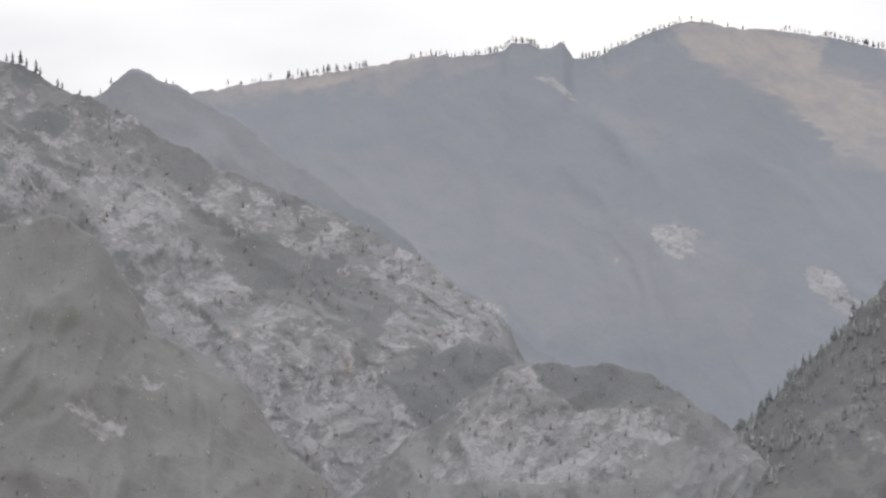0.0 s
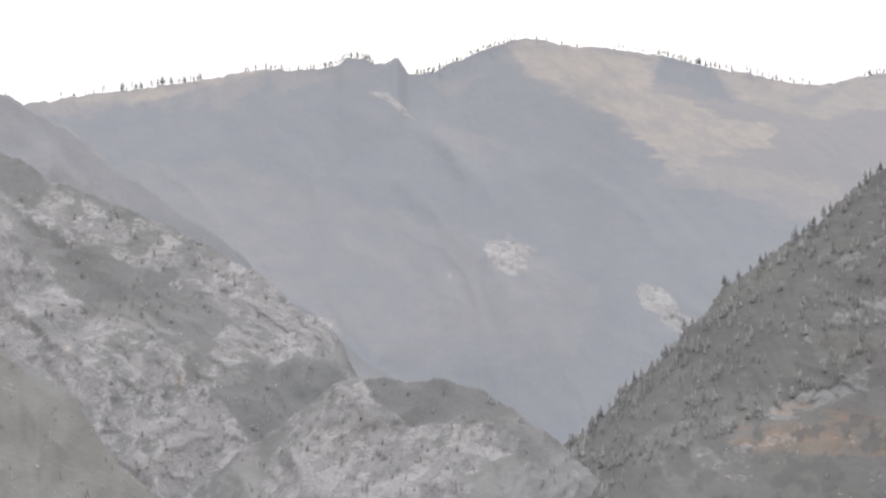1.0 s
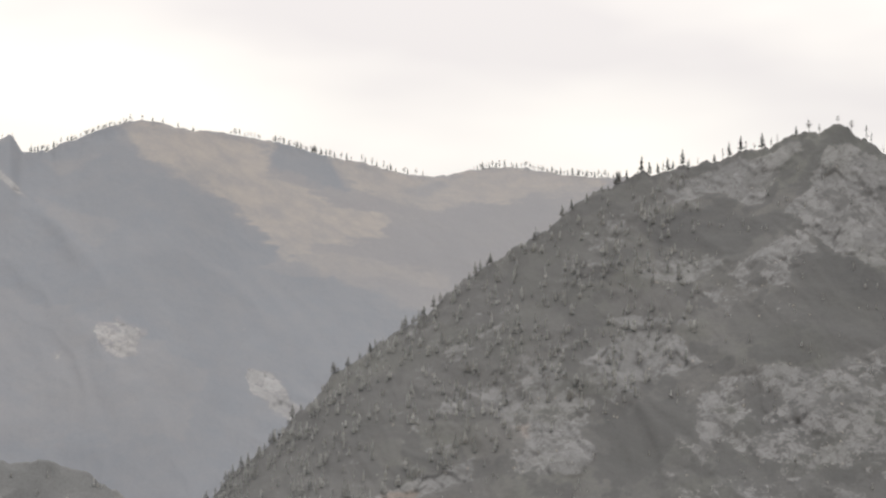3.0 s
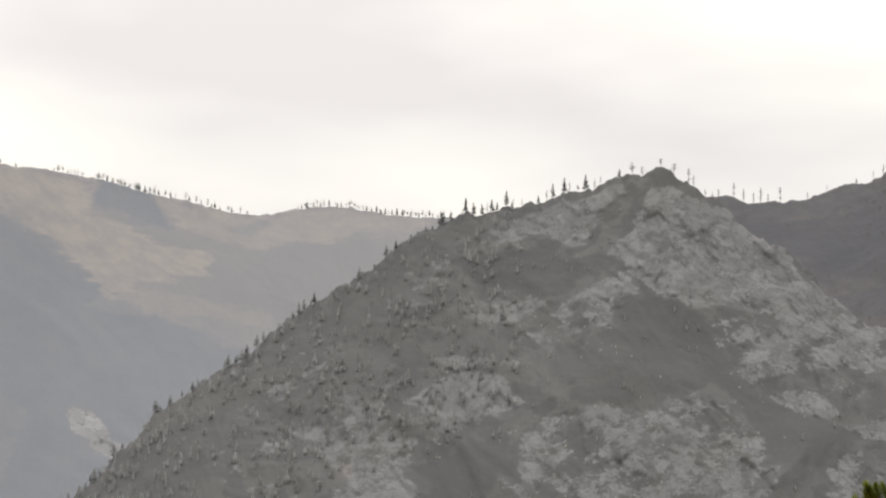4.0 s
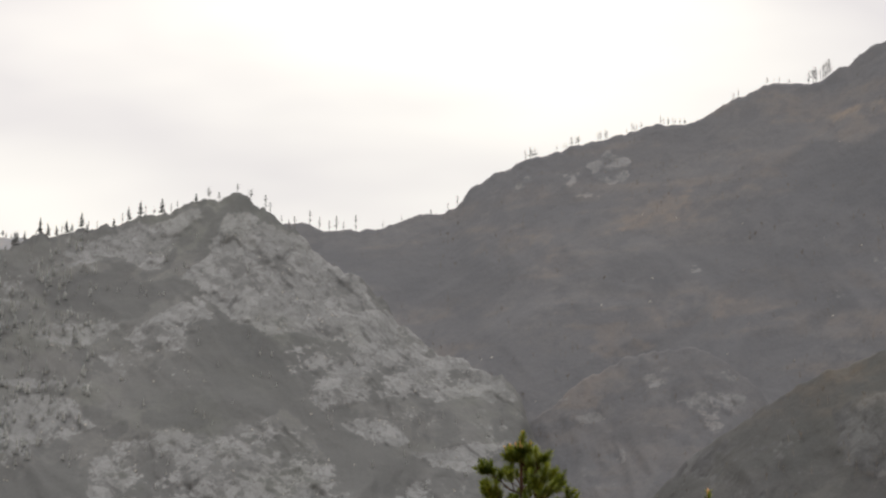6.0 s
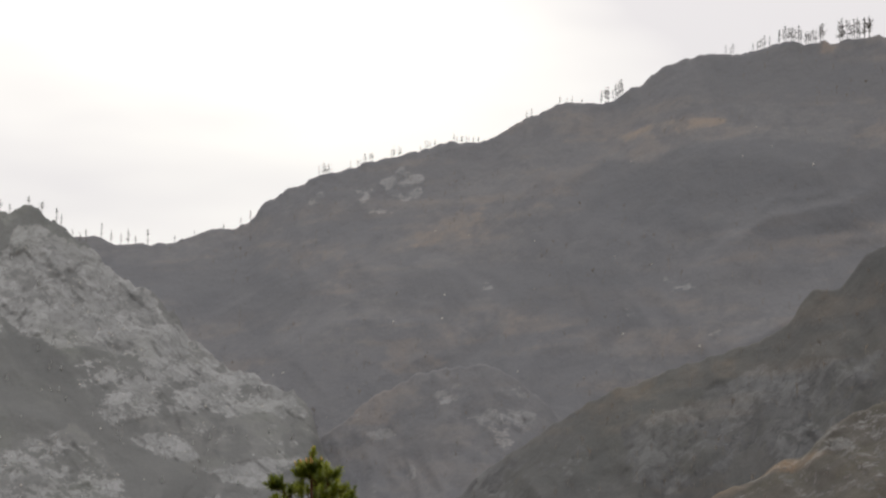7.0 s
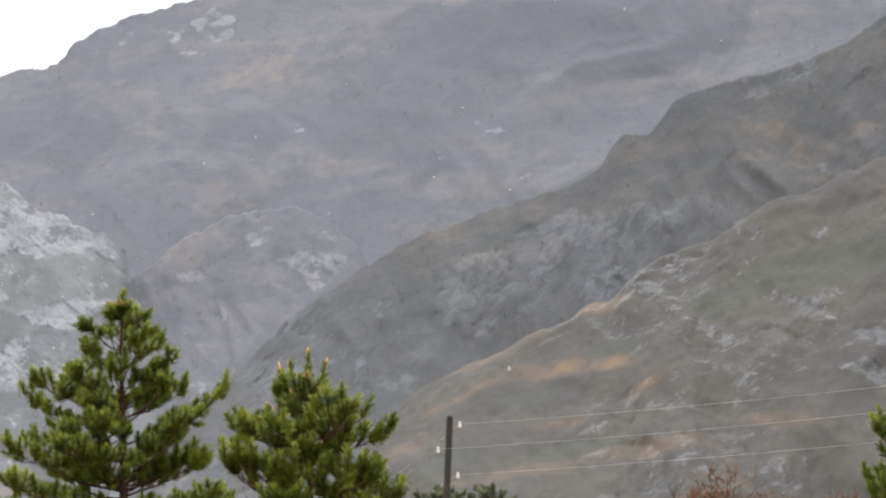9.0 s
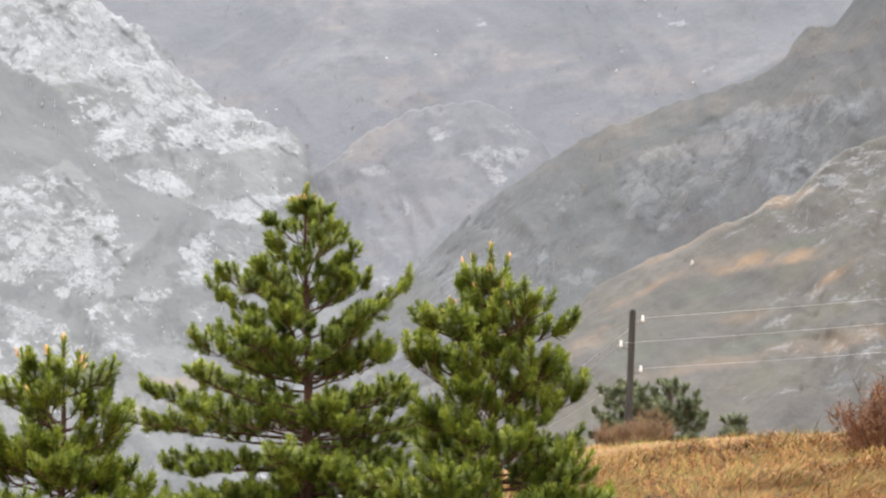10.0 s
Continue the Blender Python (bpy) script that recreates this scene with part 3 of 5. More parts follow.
patch("grass_hill", "rock", 0.6, [(38.39, 6.03), (39.30, 6.02), (39.85, 5.44), (39.06, 5.57)])
patch("dark_slope", "rock", 0.6, [(-7.36, 3.28), (-7.02, 3.28), (-7.07, 3.05), (-7.30, 3.05)])
patch("dark_slope", "rock", 0.7, [(-7.02, 2.94), (-6.39, 2.88), (-6.45, 2.69), (-6.90, 2.69)])
patch("dark_slope", "rock", 0.5, [(-6.54, 3.74), (-5.31, 4.32), (-5.19, 3.86), (-6.20, 3.41)])

RIDGES = {}


def mountain(name, label, crest, foot, mat, spacing=0.04, rows=260, steep=1.0, relief=25.0, gully=90.0, crag=6.0, teeth=3.0,
             rock=(), dry=(), wood=(), rock_all=0.0, bend=None, seed=0.0, block=(1.0, 1.0), hump=0.0, scrub=0.0, straw=0.0, lay=1.1):
    """A mountainside. crest: (bearing, distance, height angle from the eye) along the top; foot: (bearing, distance) along the base."""
    az0, az1 = crest[0][0], crest[-1][0]
    az = np.arange(az0, az1 + spacing, spacing)
    el = curve_of([(c[0], c[2]) for c in crest], az)
    dc = curve_of([(c[0], c[1]) for c in crest], az)
    df = np.interp(az, [f[0] for f in foot], [f[1] for f in foot])
    width = int(1.6 / spacing)
    window = np.hanning(2 * width + 1) / np.hanning(2 * width + 1).sum()
    dc = np.convolve(np.pad(dc, width, mode="edge"), window, "valid")
    zc = 1.7 + dc * np.tan(np.radians(el))
    zf = np.full(az.shape, -16.0)
    zc = np.maximum(zc, zf + 2)
    s = np.concatenate([np.linspace(0, 1, rows), 1 + np.linspace(0, 1, 9)[1:] ** 1.5])[:, None]
    f = np.minimum(s, 1)
    d = df + (dc - df) * f + np.maximum(s - 1, 0) * (zc - zf) * 1.3
    # the small ups and downs of the crest die out below it
    even = np.convolve(np.pad(zc, width, mode="edge"), window, "valid")
    z = zf + (even - zf) * f ** steep + (zc - even) * smooth(0.8, 1.0, f) - np.maximum(s - 1, 0) * (zc - zf) * 1.02
    A = az + 0 * s
    x, y = np.sin(np.radians(A)) * d, np.cos(np.radians(A)) * d
    across = np.radians(A) * dc.mean()
    slope_e = np.degrees(np.arctan2(z - 1.7, d))
    warp = 30 * fbm(across / 130 + seed, z / 130, 0 * d + 4.4, 3)
    grain = 0.75 * fbm((across + warp) / 70 + seed, z / 48, 0 * d, 5, 0.65)
    P = patches(A, slope_e, rock, OUTLINES.get((name, "rock"), ()), grain)
    W = patches(A, slope_e, wood, OUTLINES.get((name, "wood"), ()), grain)
    streaky = 1.3 * fbm((across + warp) / 120 + seed, z / 16, 0 * d + 2.2, 5, 0.65)
    D = patches(A, slope_e, dry, OUTLINES.get((name, "dry"), ()), 0.5 * grain + lay * streaky, 0.6, 1.0)
    if straw:
        D = np.maximum(D, straw * smooth(0.1, 0.5, 0.9 * streaky + 0.9 * fbm(across / 160 + seed, z / 70, 0 * d + 9.9, 3)))
    if scrub:
        speckle = fbm((across + 0.5 * warp) / 21 + seed * 3, z / 17, 0 * d + 5.5, 5, 0.62) + 0.5 * fbm(across / 90 + seed, z / 90, 0 * d + 7.1, 2)
        W = np.maximum(W, scrub * smooth(0.06, 0.26, speckle) * (1 - 0.6 * P))
    R = 0.94 * P * (1 - 0.85 * W)
    if bend:
        bound = curve_of(bend, A)
        W = np.maximum(W, (1 - P) * (1 - 0.9 * D) * smooth(-0.12, 0.2, bound - slope_e + 0.5 * grain))
    if rock_all:
        R = np.maximum(R, (1 - 0.85 * W) * rock_all * smooth(-0.2, 0.25, fbm((across + warp) / 90 + seed * 2, z / 60, 0 * d + seed, 5, 0.65)))
    fade = smooth(0.0, 0.12, f) * smooth(1.0, 0.72, f) * (s <= 1)
    hold = smooth(1.0, 0.97, f)
    lie = across + 0.5 * (z - zf) * np.sin(across / (gully * 2.7) + seed) + 2 * warp
    big = ridged(lie / gully + seed, (z - zf) / (gully * 1.7), 0 * d + seed, 4, 0.5) - 0.55
    push = relief * 2.0 * big * fade
    push = push + hump * fbm(across / 19 + seed, z / 27, 0 * d + 1.7, 5, 0.55) * hold * (s <= 1)
    rough = 9 * fbm(across / 26 + seed, z / 26, 0 * d + 6.1, 3, 0.6)
    wu, wv = across + 0.6 * warp + rough, z * 1.1 + 0.4 * across - 0.8 * rough + 6 * grain
    f1, e1 = blocks(wu / (34 * block[0]) + seed, wv / (30 * block[1]), 3)
    f2, e2 = blocks(wu / (13 * block[0]) + seed, wv / (10 * block[1]), 11)
    f3, e3 = blocks(wu / (5.5 * block[0]) + seed, wv / (4.5 * block[1]), 29)
    crack = np.maximum(np.maximum(0.8 * smooth(0.07, 0.0, e1), 0.8 * smooth(0.11, 0.0, e2) * smooth(-0.1, 0.2, grain)), 0.4 * smooth(0.16, 0.0, e3))
    push = push + crag * (0.5 * f1 + 0.34 * f2 + 0.16 * f3 - 0.25 * crack) * (0.05 + R) * hold * (s <= 1)
    boss = np.abs(fbm((across + warp) / 34 + seed, (z + 0.3 * across) / 38, 0 * d + 8.8, 3, 0.45))
    push = push + 1.1 * crag * (boss - 0.25) * R * hold * (s <= 1)
    push = push + 0.22 * crag * fbm(across / 9, z / 7, 0 * d + seed, 2, 0.6) * (0.4 + R) * hold * (s <= 1)
    jag = teeth * (fbm(across / 15 + seed, z / 30, 0 * d + 3.3, 4, 0.65)) * smooth(0.94, 1.0, f) * (s <= 1.05)
    nd = d - push
    z2 = z + jag + 0.35 * push * (z > zf + 4)
    ob = grid_object(name, polar(A, nd, z2), mat, {"rock": R, "dry": D, "wood": W, "joint": crack})
    RIDGES[name] = (az, nd, z2, s[:, 0], R, W)
    return tagged(ob, label, "mountain", kind="structure")

# haze put into these colours: pale bluish far mountain, least on the near hills
FAR = mountain_material("hazed_distant_hillside", (0.292, 0.300, 0.324), (0.264, 0.277, 0.310), (0.365, 0.381, 0.415), (0.315, 0.330, 0.358), (0.366, 0.355, 0.357), (0.230, 0.256, 0.302), size=2.4, bump=0.3, upright=1.6, grit=0.03)
PEAK = mountain_material("hazed_dark_hillside", (0.254, 0.271, 0.304), (0.228, 0.245, 0.279), (0.32, 0.33, 0.35), (0.25, 0.258, 0.275), (0.279, 0.250, 0.210), (0.200, 0.220, 0.254), size=1.5, bump=0.4, grit=0.06)
CRAG = mountain_material("hazed_limestone_hillside", (0.160, 0.166, 0.173), (0.130, 0.137, 0.147), (0.242, 0.255, 0.274), (0.193, 0.204, 0.220), (0.250, 0.180, 0.135), (0.101, 0.108, 0.117), green=0.25, grit=0.07)
PALE = mountain_material("hazed_pale_limestone_hillside", (0.242, 0.252, 0.269), (0.208, 0.219, 0.238), (0.335, 0.347, 0.374), (0.255, 0.265, 0.288), (0.340, 0.290, 0.240), (0.155, 0.168, 0.182), green=0.15, grit=0.12)
RIDGE = mountain_material("hazed_brown_hillside", (0.141, 0.144, 0.158), (0.117, 0.123, 0.142), (0.208, 0.217, 0.238), (0.166, 0.174, 0.192), (0.205, 0.177, 0.160), (0.098, 0.105, 0.124), size=1.4, upright=2.6, grit=0.06)
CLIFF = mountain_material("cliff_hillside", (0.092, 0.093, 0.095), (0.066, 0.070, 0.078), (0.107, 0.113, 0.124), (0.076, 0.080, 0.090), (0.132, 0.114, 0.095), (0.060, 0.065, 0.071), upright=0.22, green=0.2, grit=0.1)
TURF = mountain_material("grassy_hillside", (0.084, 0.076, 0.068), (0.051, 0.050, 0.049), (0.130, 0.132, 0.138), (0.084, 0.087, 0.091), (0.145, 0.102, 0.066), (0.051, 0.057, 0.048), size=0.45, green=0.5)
SLOPE = mountain_material("hazed_dark_turf_hillside", (0.196, 0.203, 0.206), (0.168, 0.175, 0.182), (0.30, 0.308, 0.325), (0.225, 0.232, 0.245), (0.225, 0.18, 0.15), (0.150, 0.162, 0.162), grit=0.08)
mountain("far_mountain", "high distant mountain with tan upper slopes and woods, tinted blue-grey as by haze",
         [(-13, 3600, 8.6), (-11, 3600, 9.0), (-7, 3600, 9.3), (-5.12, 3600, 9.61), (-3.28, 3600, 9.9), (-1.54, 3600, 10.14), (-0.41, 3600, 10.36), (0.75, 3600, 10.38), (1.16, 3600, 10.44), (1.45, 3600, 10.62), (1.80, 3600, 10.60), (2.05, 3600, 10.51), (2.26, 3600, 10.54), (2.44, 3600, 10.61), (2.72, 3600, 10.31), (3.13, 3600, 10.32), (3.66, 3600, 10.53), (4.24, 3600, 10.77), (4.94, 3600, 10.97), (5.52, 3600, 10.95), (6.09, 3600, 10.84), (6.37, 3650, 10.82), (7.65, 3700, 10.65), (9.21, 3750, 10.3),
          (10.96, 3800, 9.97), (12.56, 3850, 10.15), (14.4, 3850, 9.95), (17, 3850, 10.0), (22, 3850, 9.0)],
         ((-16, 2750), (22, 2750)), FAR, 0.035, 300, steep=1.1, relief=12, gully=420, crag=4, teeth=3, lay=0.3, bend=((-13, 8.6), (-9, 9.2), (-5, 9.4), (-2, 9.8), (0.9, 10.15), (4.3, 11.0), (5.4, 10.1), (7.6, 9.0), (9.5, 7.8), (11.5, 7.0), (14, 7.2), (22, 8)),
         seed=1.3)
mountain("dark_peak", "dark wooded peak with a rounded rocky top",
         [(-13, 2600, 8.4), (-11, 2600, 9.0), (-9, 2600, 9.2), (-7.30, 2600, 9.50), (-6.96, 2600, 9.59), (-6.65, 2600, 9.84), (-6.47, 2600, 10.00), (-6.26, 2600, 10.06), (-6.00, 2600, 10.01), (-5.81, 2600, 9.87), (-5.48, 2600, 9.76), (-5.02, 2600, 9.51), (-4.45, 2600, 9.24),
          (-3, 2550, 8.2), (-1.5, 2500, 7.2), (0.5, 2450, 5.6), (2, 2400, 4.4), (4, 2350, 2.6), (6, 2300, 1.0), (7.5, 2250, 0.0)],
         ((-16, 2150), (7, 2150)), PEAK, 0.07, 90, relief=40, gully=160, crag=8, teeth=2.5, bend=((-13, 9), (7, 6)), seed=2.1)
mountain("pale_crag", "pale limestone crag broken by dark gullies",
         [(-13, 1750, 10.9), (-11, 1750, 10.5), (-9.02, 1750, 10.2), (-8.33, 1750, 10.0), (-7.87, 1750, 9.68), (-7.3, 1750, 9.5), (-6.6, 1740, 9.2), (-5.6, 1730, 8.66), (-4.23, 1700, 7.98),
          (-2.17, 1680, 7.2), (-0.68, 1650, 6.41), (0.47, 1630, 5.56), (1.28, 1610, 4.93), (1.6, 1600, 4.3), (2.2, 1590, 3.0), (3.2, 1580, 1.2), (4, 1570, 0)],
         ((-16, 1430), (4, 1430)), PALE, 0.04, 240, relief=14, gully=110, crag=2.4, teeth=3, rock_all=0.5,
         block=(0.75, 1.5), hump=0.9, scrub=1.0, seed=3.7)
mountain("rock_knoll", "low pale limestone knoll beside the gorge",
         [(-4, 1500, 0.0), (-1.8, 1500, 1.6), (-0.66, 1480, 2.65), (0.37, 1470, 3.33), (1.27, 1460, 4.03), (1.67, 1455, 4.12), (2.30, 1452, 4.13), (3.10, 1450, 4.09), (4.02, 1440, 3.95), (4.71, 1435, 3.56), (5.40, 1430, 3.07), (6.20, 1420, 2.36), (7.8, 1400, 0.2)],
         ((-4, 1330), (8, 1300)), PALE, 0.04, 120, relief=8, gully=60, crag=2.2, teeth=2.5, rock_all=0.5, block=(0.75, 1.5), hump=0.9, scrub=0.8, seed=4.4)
mountain("dark_slope", "dark turf slope with a few pale stones",
         [(-13, 1050, 9.0), (-11, 1050, 7.6), (-8.97, 1050, 6.95), (-7.9, 1050, 7.0), (-7.16, 1050, 6.8), (-6.5, 1040, 5.8), (-5.78, 1030, 4.76), (-4.41, 1010, 3.96), (-3.04, 990, 2.4), (-1.5, 970, 0.9), (0, 950, -0.2)],
         ((-16, 870), (0, 850)), SLOPE, 0.06, 100, relief=12, gully=80, crag=3, teeth=4, rock_all=0.25, hump=1.0, rock=((-7.4, 3.0, 0.35, 0.25, 0, 0.6), (-6.8, 2.7, 0.3, 0.12, 0, 0.6), (-6.2, 3.8, 0.4, 0.15, 0, 0.5)), wood=((-8.2, 4.8, 0.8, 0.25, 10, 0.7), (-7.0, 4.2, 0.5, 0.3, -30, 0.6), (-8.6, 3.2, 0.5, 0.3, 0, 0.7), (-5.5, 3.2, 0.6, 0.2, -30, 0.7)), seed=5.2)
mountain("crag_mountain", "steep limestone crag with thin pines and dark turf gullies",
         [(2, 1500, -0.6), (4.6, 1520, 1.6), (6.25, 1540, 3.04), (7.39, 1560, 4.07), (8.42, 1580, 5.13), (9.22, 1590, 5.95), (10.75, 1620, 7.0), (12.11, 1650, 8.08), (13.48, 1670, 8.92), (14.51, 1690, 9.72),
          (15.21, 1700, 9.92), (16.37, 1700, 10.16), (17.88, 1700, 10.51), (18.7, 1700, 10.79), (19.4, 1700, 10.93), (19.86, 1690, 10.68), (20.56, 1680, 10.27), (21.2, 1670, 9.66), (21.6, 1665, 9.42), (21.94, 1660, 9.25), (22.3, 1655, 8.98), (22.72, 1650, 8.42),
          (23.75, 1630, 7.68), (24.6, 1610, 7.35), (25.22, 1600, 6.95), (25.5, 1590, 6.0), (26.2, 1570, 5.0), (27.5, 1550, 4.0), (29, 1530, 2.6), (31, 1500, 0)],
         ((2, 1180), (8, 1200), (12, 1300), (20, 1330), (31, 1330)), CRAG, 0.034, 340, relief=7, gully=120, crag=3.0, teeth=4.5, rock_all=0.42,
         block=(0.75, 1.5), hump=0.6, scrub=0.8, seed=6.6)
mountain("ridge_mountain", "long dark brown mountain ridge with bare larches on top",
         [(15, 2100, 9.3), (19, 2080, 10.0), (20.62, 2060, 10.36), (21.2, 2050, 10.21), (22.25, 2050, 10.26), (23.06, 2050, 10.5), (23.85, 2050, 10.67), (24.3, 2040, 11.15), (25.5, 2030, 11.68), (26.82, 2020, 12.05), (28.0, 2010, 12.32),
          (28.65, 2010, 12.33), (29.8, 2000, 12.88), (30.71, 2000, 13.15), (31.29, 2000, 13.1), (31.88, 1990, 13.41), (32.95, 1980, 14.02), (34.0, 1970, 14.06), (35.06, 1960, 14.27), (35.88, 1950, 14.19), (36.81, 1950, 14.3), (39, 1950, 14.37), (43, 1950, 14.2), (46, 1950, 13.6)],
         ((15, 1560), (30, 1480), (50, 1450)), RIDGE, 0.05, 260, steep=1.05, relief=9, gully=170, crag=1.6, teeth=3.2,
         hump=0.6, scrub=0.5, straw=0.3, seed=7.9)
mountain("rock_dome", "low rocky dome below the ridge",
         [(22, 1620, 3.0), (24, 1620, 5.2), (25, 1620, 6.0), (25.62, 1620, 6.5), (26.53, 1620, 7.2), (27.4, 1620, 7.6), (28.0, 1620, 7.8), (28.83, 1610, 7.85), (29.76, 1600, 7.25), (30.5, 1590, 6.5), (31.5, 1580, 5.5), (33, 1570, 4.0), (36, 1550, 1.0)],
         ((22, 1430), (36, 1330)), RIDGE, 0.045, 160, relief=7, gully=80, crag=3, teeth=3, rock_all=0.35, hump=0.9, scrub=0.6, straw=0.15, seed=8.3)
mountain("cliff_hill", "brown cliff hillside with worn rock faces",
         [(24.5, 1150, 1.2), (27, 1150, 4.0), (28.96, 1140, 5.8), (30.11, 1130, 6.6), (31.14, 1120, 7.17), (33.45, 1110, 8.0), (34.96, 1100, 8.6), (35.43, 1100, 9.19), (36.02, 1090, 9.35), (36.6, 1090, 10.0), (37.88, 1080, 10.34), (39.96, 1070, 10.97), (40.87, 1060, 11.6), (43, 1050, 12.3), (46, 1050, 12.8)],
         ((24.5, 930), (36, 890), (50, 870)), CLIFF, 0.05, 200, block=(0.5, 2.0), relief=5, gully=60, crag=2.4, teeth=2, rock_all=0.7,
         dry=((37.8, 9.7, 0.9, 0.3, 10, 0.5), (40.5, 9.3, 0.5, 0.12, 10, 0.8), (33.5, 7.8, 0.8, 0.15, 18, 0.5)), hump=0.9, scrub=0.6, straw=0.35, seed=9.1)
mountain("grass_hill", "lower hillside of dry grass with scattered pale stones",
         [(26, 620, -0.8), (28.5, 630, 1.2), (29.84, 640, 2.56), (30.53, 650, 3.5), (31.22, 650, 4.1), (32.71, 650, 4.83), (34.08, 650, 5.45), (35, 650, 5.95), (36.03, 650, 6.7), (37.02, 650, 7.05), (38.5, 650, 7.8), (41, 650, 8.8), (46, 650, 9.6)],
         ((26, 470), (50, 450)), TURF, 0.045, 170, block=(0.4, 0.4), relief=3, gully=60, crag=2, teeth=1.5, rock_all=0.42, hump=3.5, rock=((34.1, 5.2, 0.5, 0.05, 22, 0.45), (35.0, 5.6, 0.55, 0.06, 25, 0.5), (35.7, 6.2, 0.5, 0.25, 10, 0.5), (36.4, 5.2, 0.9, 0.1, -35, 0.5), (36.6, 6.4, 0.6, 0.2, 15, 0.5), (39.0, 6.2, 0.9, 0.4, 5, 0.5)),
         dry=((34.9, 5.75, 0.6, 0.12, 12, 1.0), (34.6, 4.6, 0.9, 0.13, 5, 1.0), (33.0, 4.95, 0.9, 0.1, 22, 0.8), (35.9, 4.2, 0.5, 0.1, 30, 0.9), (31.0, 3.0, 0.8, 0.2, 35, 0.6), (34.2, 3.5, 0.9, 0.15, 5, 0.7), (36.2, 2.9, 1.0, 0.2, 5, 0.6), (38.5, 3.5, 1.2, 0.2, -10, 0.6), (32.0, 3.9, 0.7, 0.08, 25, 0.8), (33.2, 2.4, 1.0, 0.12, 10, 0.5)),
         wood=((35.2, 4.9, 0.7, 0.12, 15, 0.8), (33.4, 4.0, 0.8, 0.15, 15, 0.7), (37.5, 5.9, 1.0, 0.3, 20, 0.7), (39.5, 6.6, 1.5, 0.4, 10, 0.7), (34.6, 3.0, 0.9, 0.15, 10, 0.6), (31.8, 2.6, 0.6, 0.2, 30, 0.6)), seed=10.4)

# ---- ground ----
def ground_height(b, r):
    """Height of the ground at bearing b (degrees) and r metres from the spot."""
    top = np.interp(b, (8, 18, 25, 27, 31, 37, 45, 60), (0.6, 1.15, 1.35, 1.45, 1.9, 2.15, 2.3, 1.5))
    rise = smooth(6, 30, r) * top + 0.5 * smooth(30, 52, r) * smooth(27, 32, b)
    return rise * (1 - smooth(52, 66, r)) - 4.0 * smooth(50, 70, r) - 12.0 * smooth(70, 260, r)


bearings = np.concatenate([np.arange(14, 44, 0.25), np.arange(44, 374.1, 3)])
ranges = np.concatenate([np.array([0.01, 0.4, 1.5, 3, 5, 7.5, 10, 13, 16]), np.arange(18, 60, 0.35), np.geomspace(60, 4900, 40)])
B, G = np.meshgrid(bearings, ranges)
gx, gy = np.sin(np.radians(B)) * G, np.cos(np.radians(B)) * G
GH = ground_height(np.where(B > 180, B - 360, B), G) + 0.10 * fbm(gx / 1.5, gy / 1.5, 0 * gx, 3) * smooth(3, 8, G) * smooth(90, 60, G) + 0.3 * fbm(gx / 9, gy / 9, 0 * gx + 2, 2) * smooth(10, 18, G) * smooth(90, 60, G)
SOIL, nodes, links, shader = material("dry_meadow", 1.0)
pos = nodes.new("ShaderNodeNewGeometry").outputs["Position"]
c = ramp_node(nodes, links, noise_node(nodes, links, pos, 1.1, 6, 0.7), ((0.3, (0.08, 0.046, 0.02)), (0.5, (0.2, 0.105, 0.036)), (0.7, (0.13, 0.112, 0.034))))
links.new(c, shader.inputs["Base Color"])
tagged(grid_object("ground", polar(B, G, GH) + np.array((0.05, 0.05, 0.0)), SOIL), "dry meadow ground that falls away to the valley", "ground", kind="structure")


def ground_at(b, r):
    """Height of the ground sheet at one place."""
    x, y = np.array([math.sin(radians(b)) * r]), np.array([math.cos(radians(b)) * r])
    h = ground_height(b, r) + 0.10 * fbm(x / 1.5, y / 1.5, 0 * x, 3) * smooth(3, 8, r) * smooth(90, 60, r) + 0.3 * fbm(x / 9, y / 9, 0 * x + 2, 2) * smooth(10, 18, r) * smooth(90, 60, r)
    return float(h[0])


def spot(b, r, sink=0.0):
    return Vector((math.sin(radians(b)) * r, math.cos(radians(b)) * r, ground_at(b, r) - sink))


# ---- small materials ----
def plain_material(name, stops, scale, rough=0.85, island=0.0, through_light=0.0, stretch=(1, 1, 1)):
    """A material of noise-mixed colours, varied from piece to piece."""
    m, nodes, links, b = material(name, rough)
    tc = nodes.new("ShaderNodeTexCoord").outputs["Object"]
    mp = nodes.new("ShaderNodeMapping")
    mp.inputs["Scale"].default_value = stretch
    links.new(tc, mp.inputs[0])
    value = noise_node(nodes, links, mp.outputs[0], scale, 4, 0.65)
    if island:
        geo = nodes.new("ShaderNodeNewGeometry").outputs["Random Per Island"]
        mixed = nodes.new("ShaderNodeMath")
        mixed.operation = "MULTIPLY_ADD"
        links.new(geo, mixed.inputs[0])
        mixed.inputs[1].default_value = island
        shift = nodes.new("ShaderNodeMath")
        shift.operation = "SUBTRACT"
        links.new(value, shift.inputs[0])
        shift.inputs[1].default_value = island / 2
        links.new(shift.outputs[0], mixed.inputs[2])
        value = mixed.outputs[0]
    c = ramp_node(nodes, links, value, stops)
    links.new(c, b.inputs["Base Color"])
    if through_light:
        tr = nodes.new("ShaderNodeBsdfTranslucent")
        links.new(c, tr.inputs[0])
        mx = nodes.new("ShaderNodeMixShader")
        mx.inputs[0].default_value = through_light
        links.new(b.outputs[0], mx.inputs[1])
        links.new(tr.outputs[0], mx.inputs[2])
        links.new(mx.outputs[0], nodes["Material Output"].inputs[0])
    return m


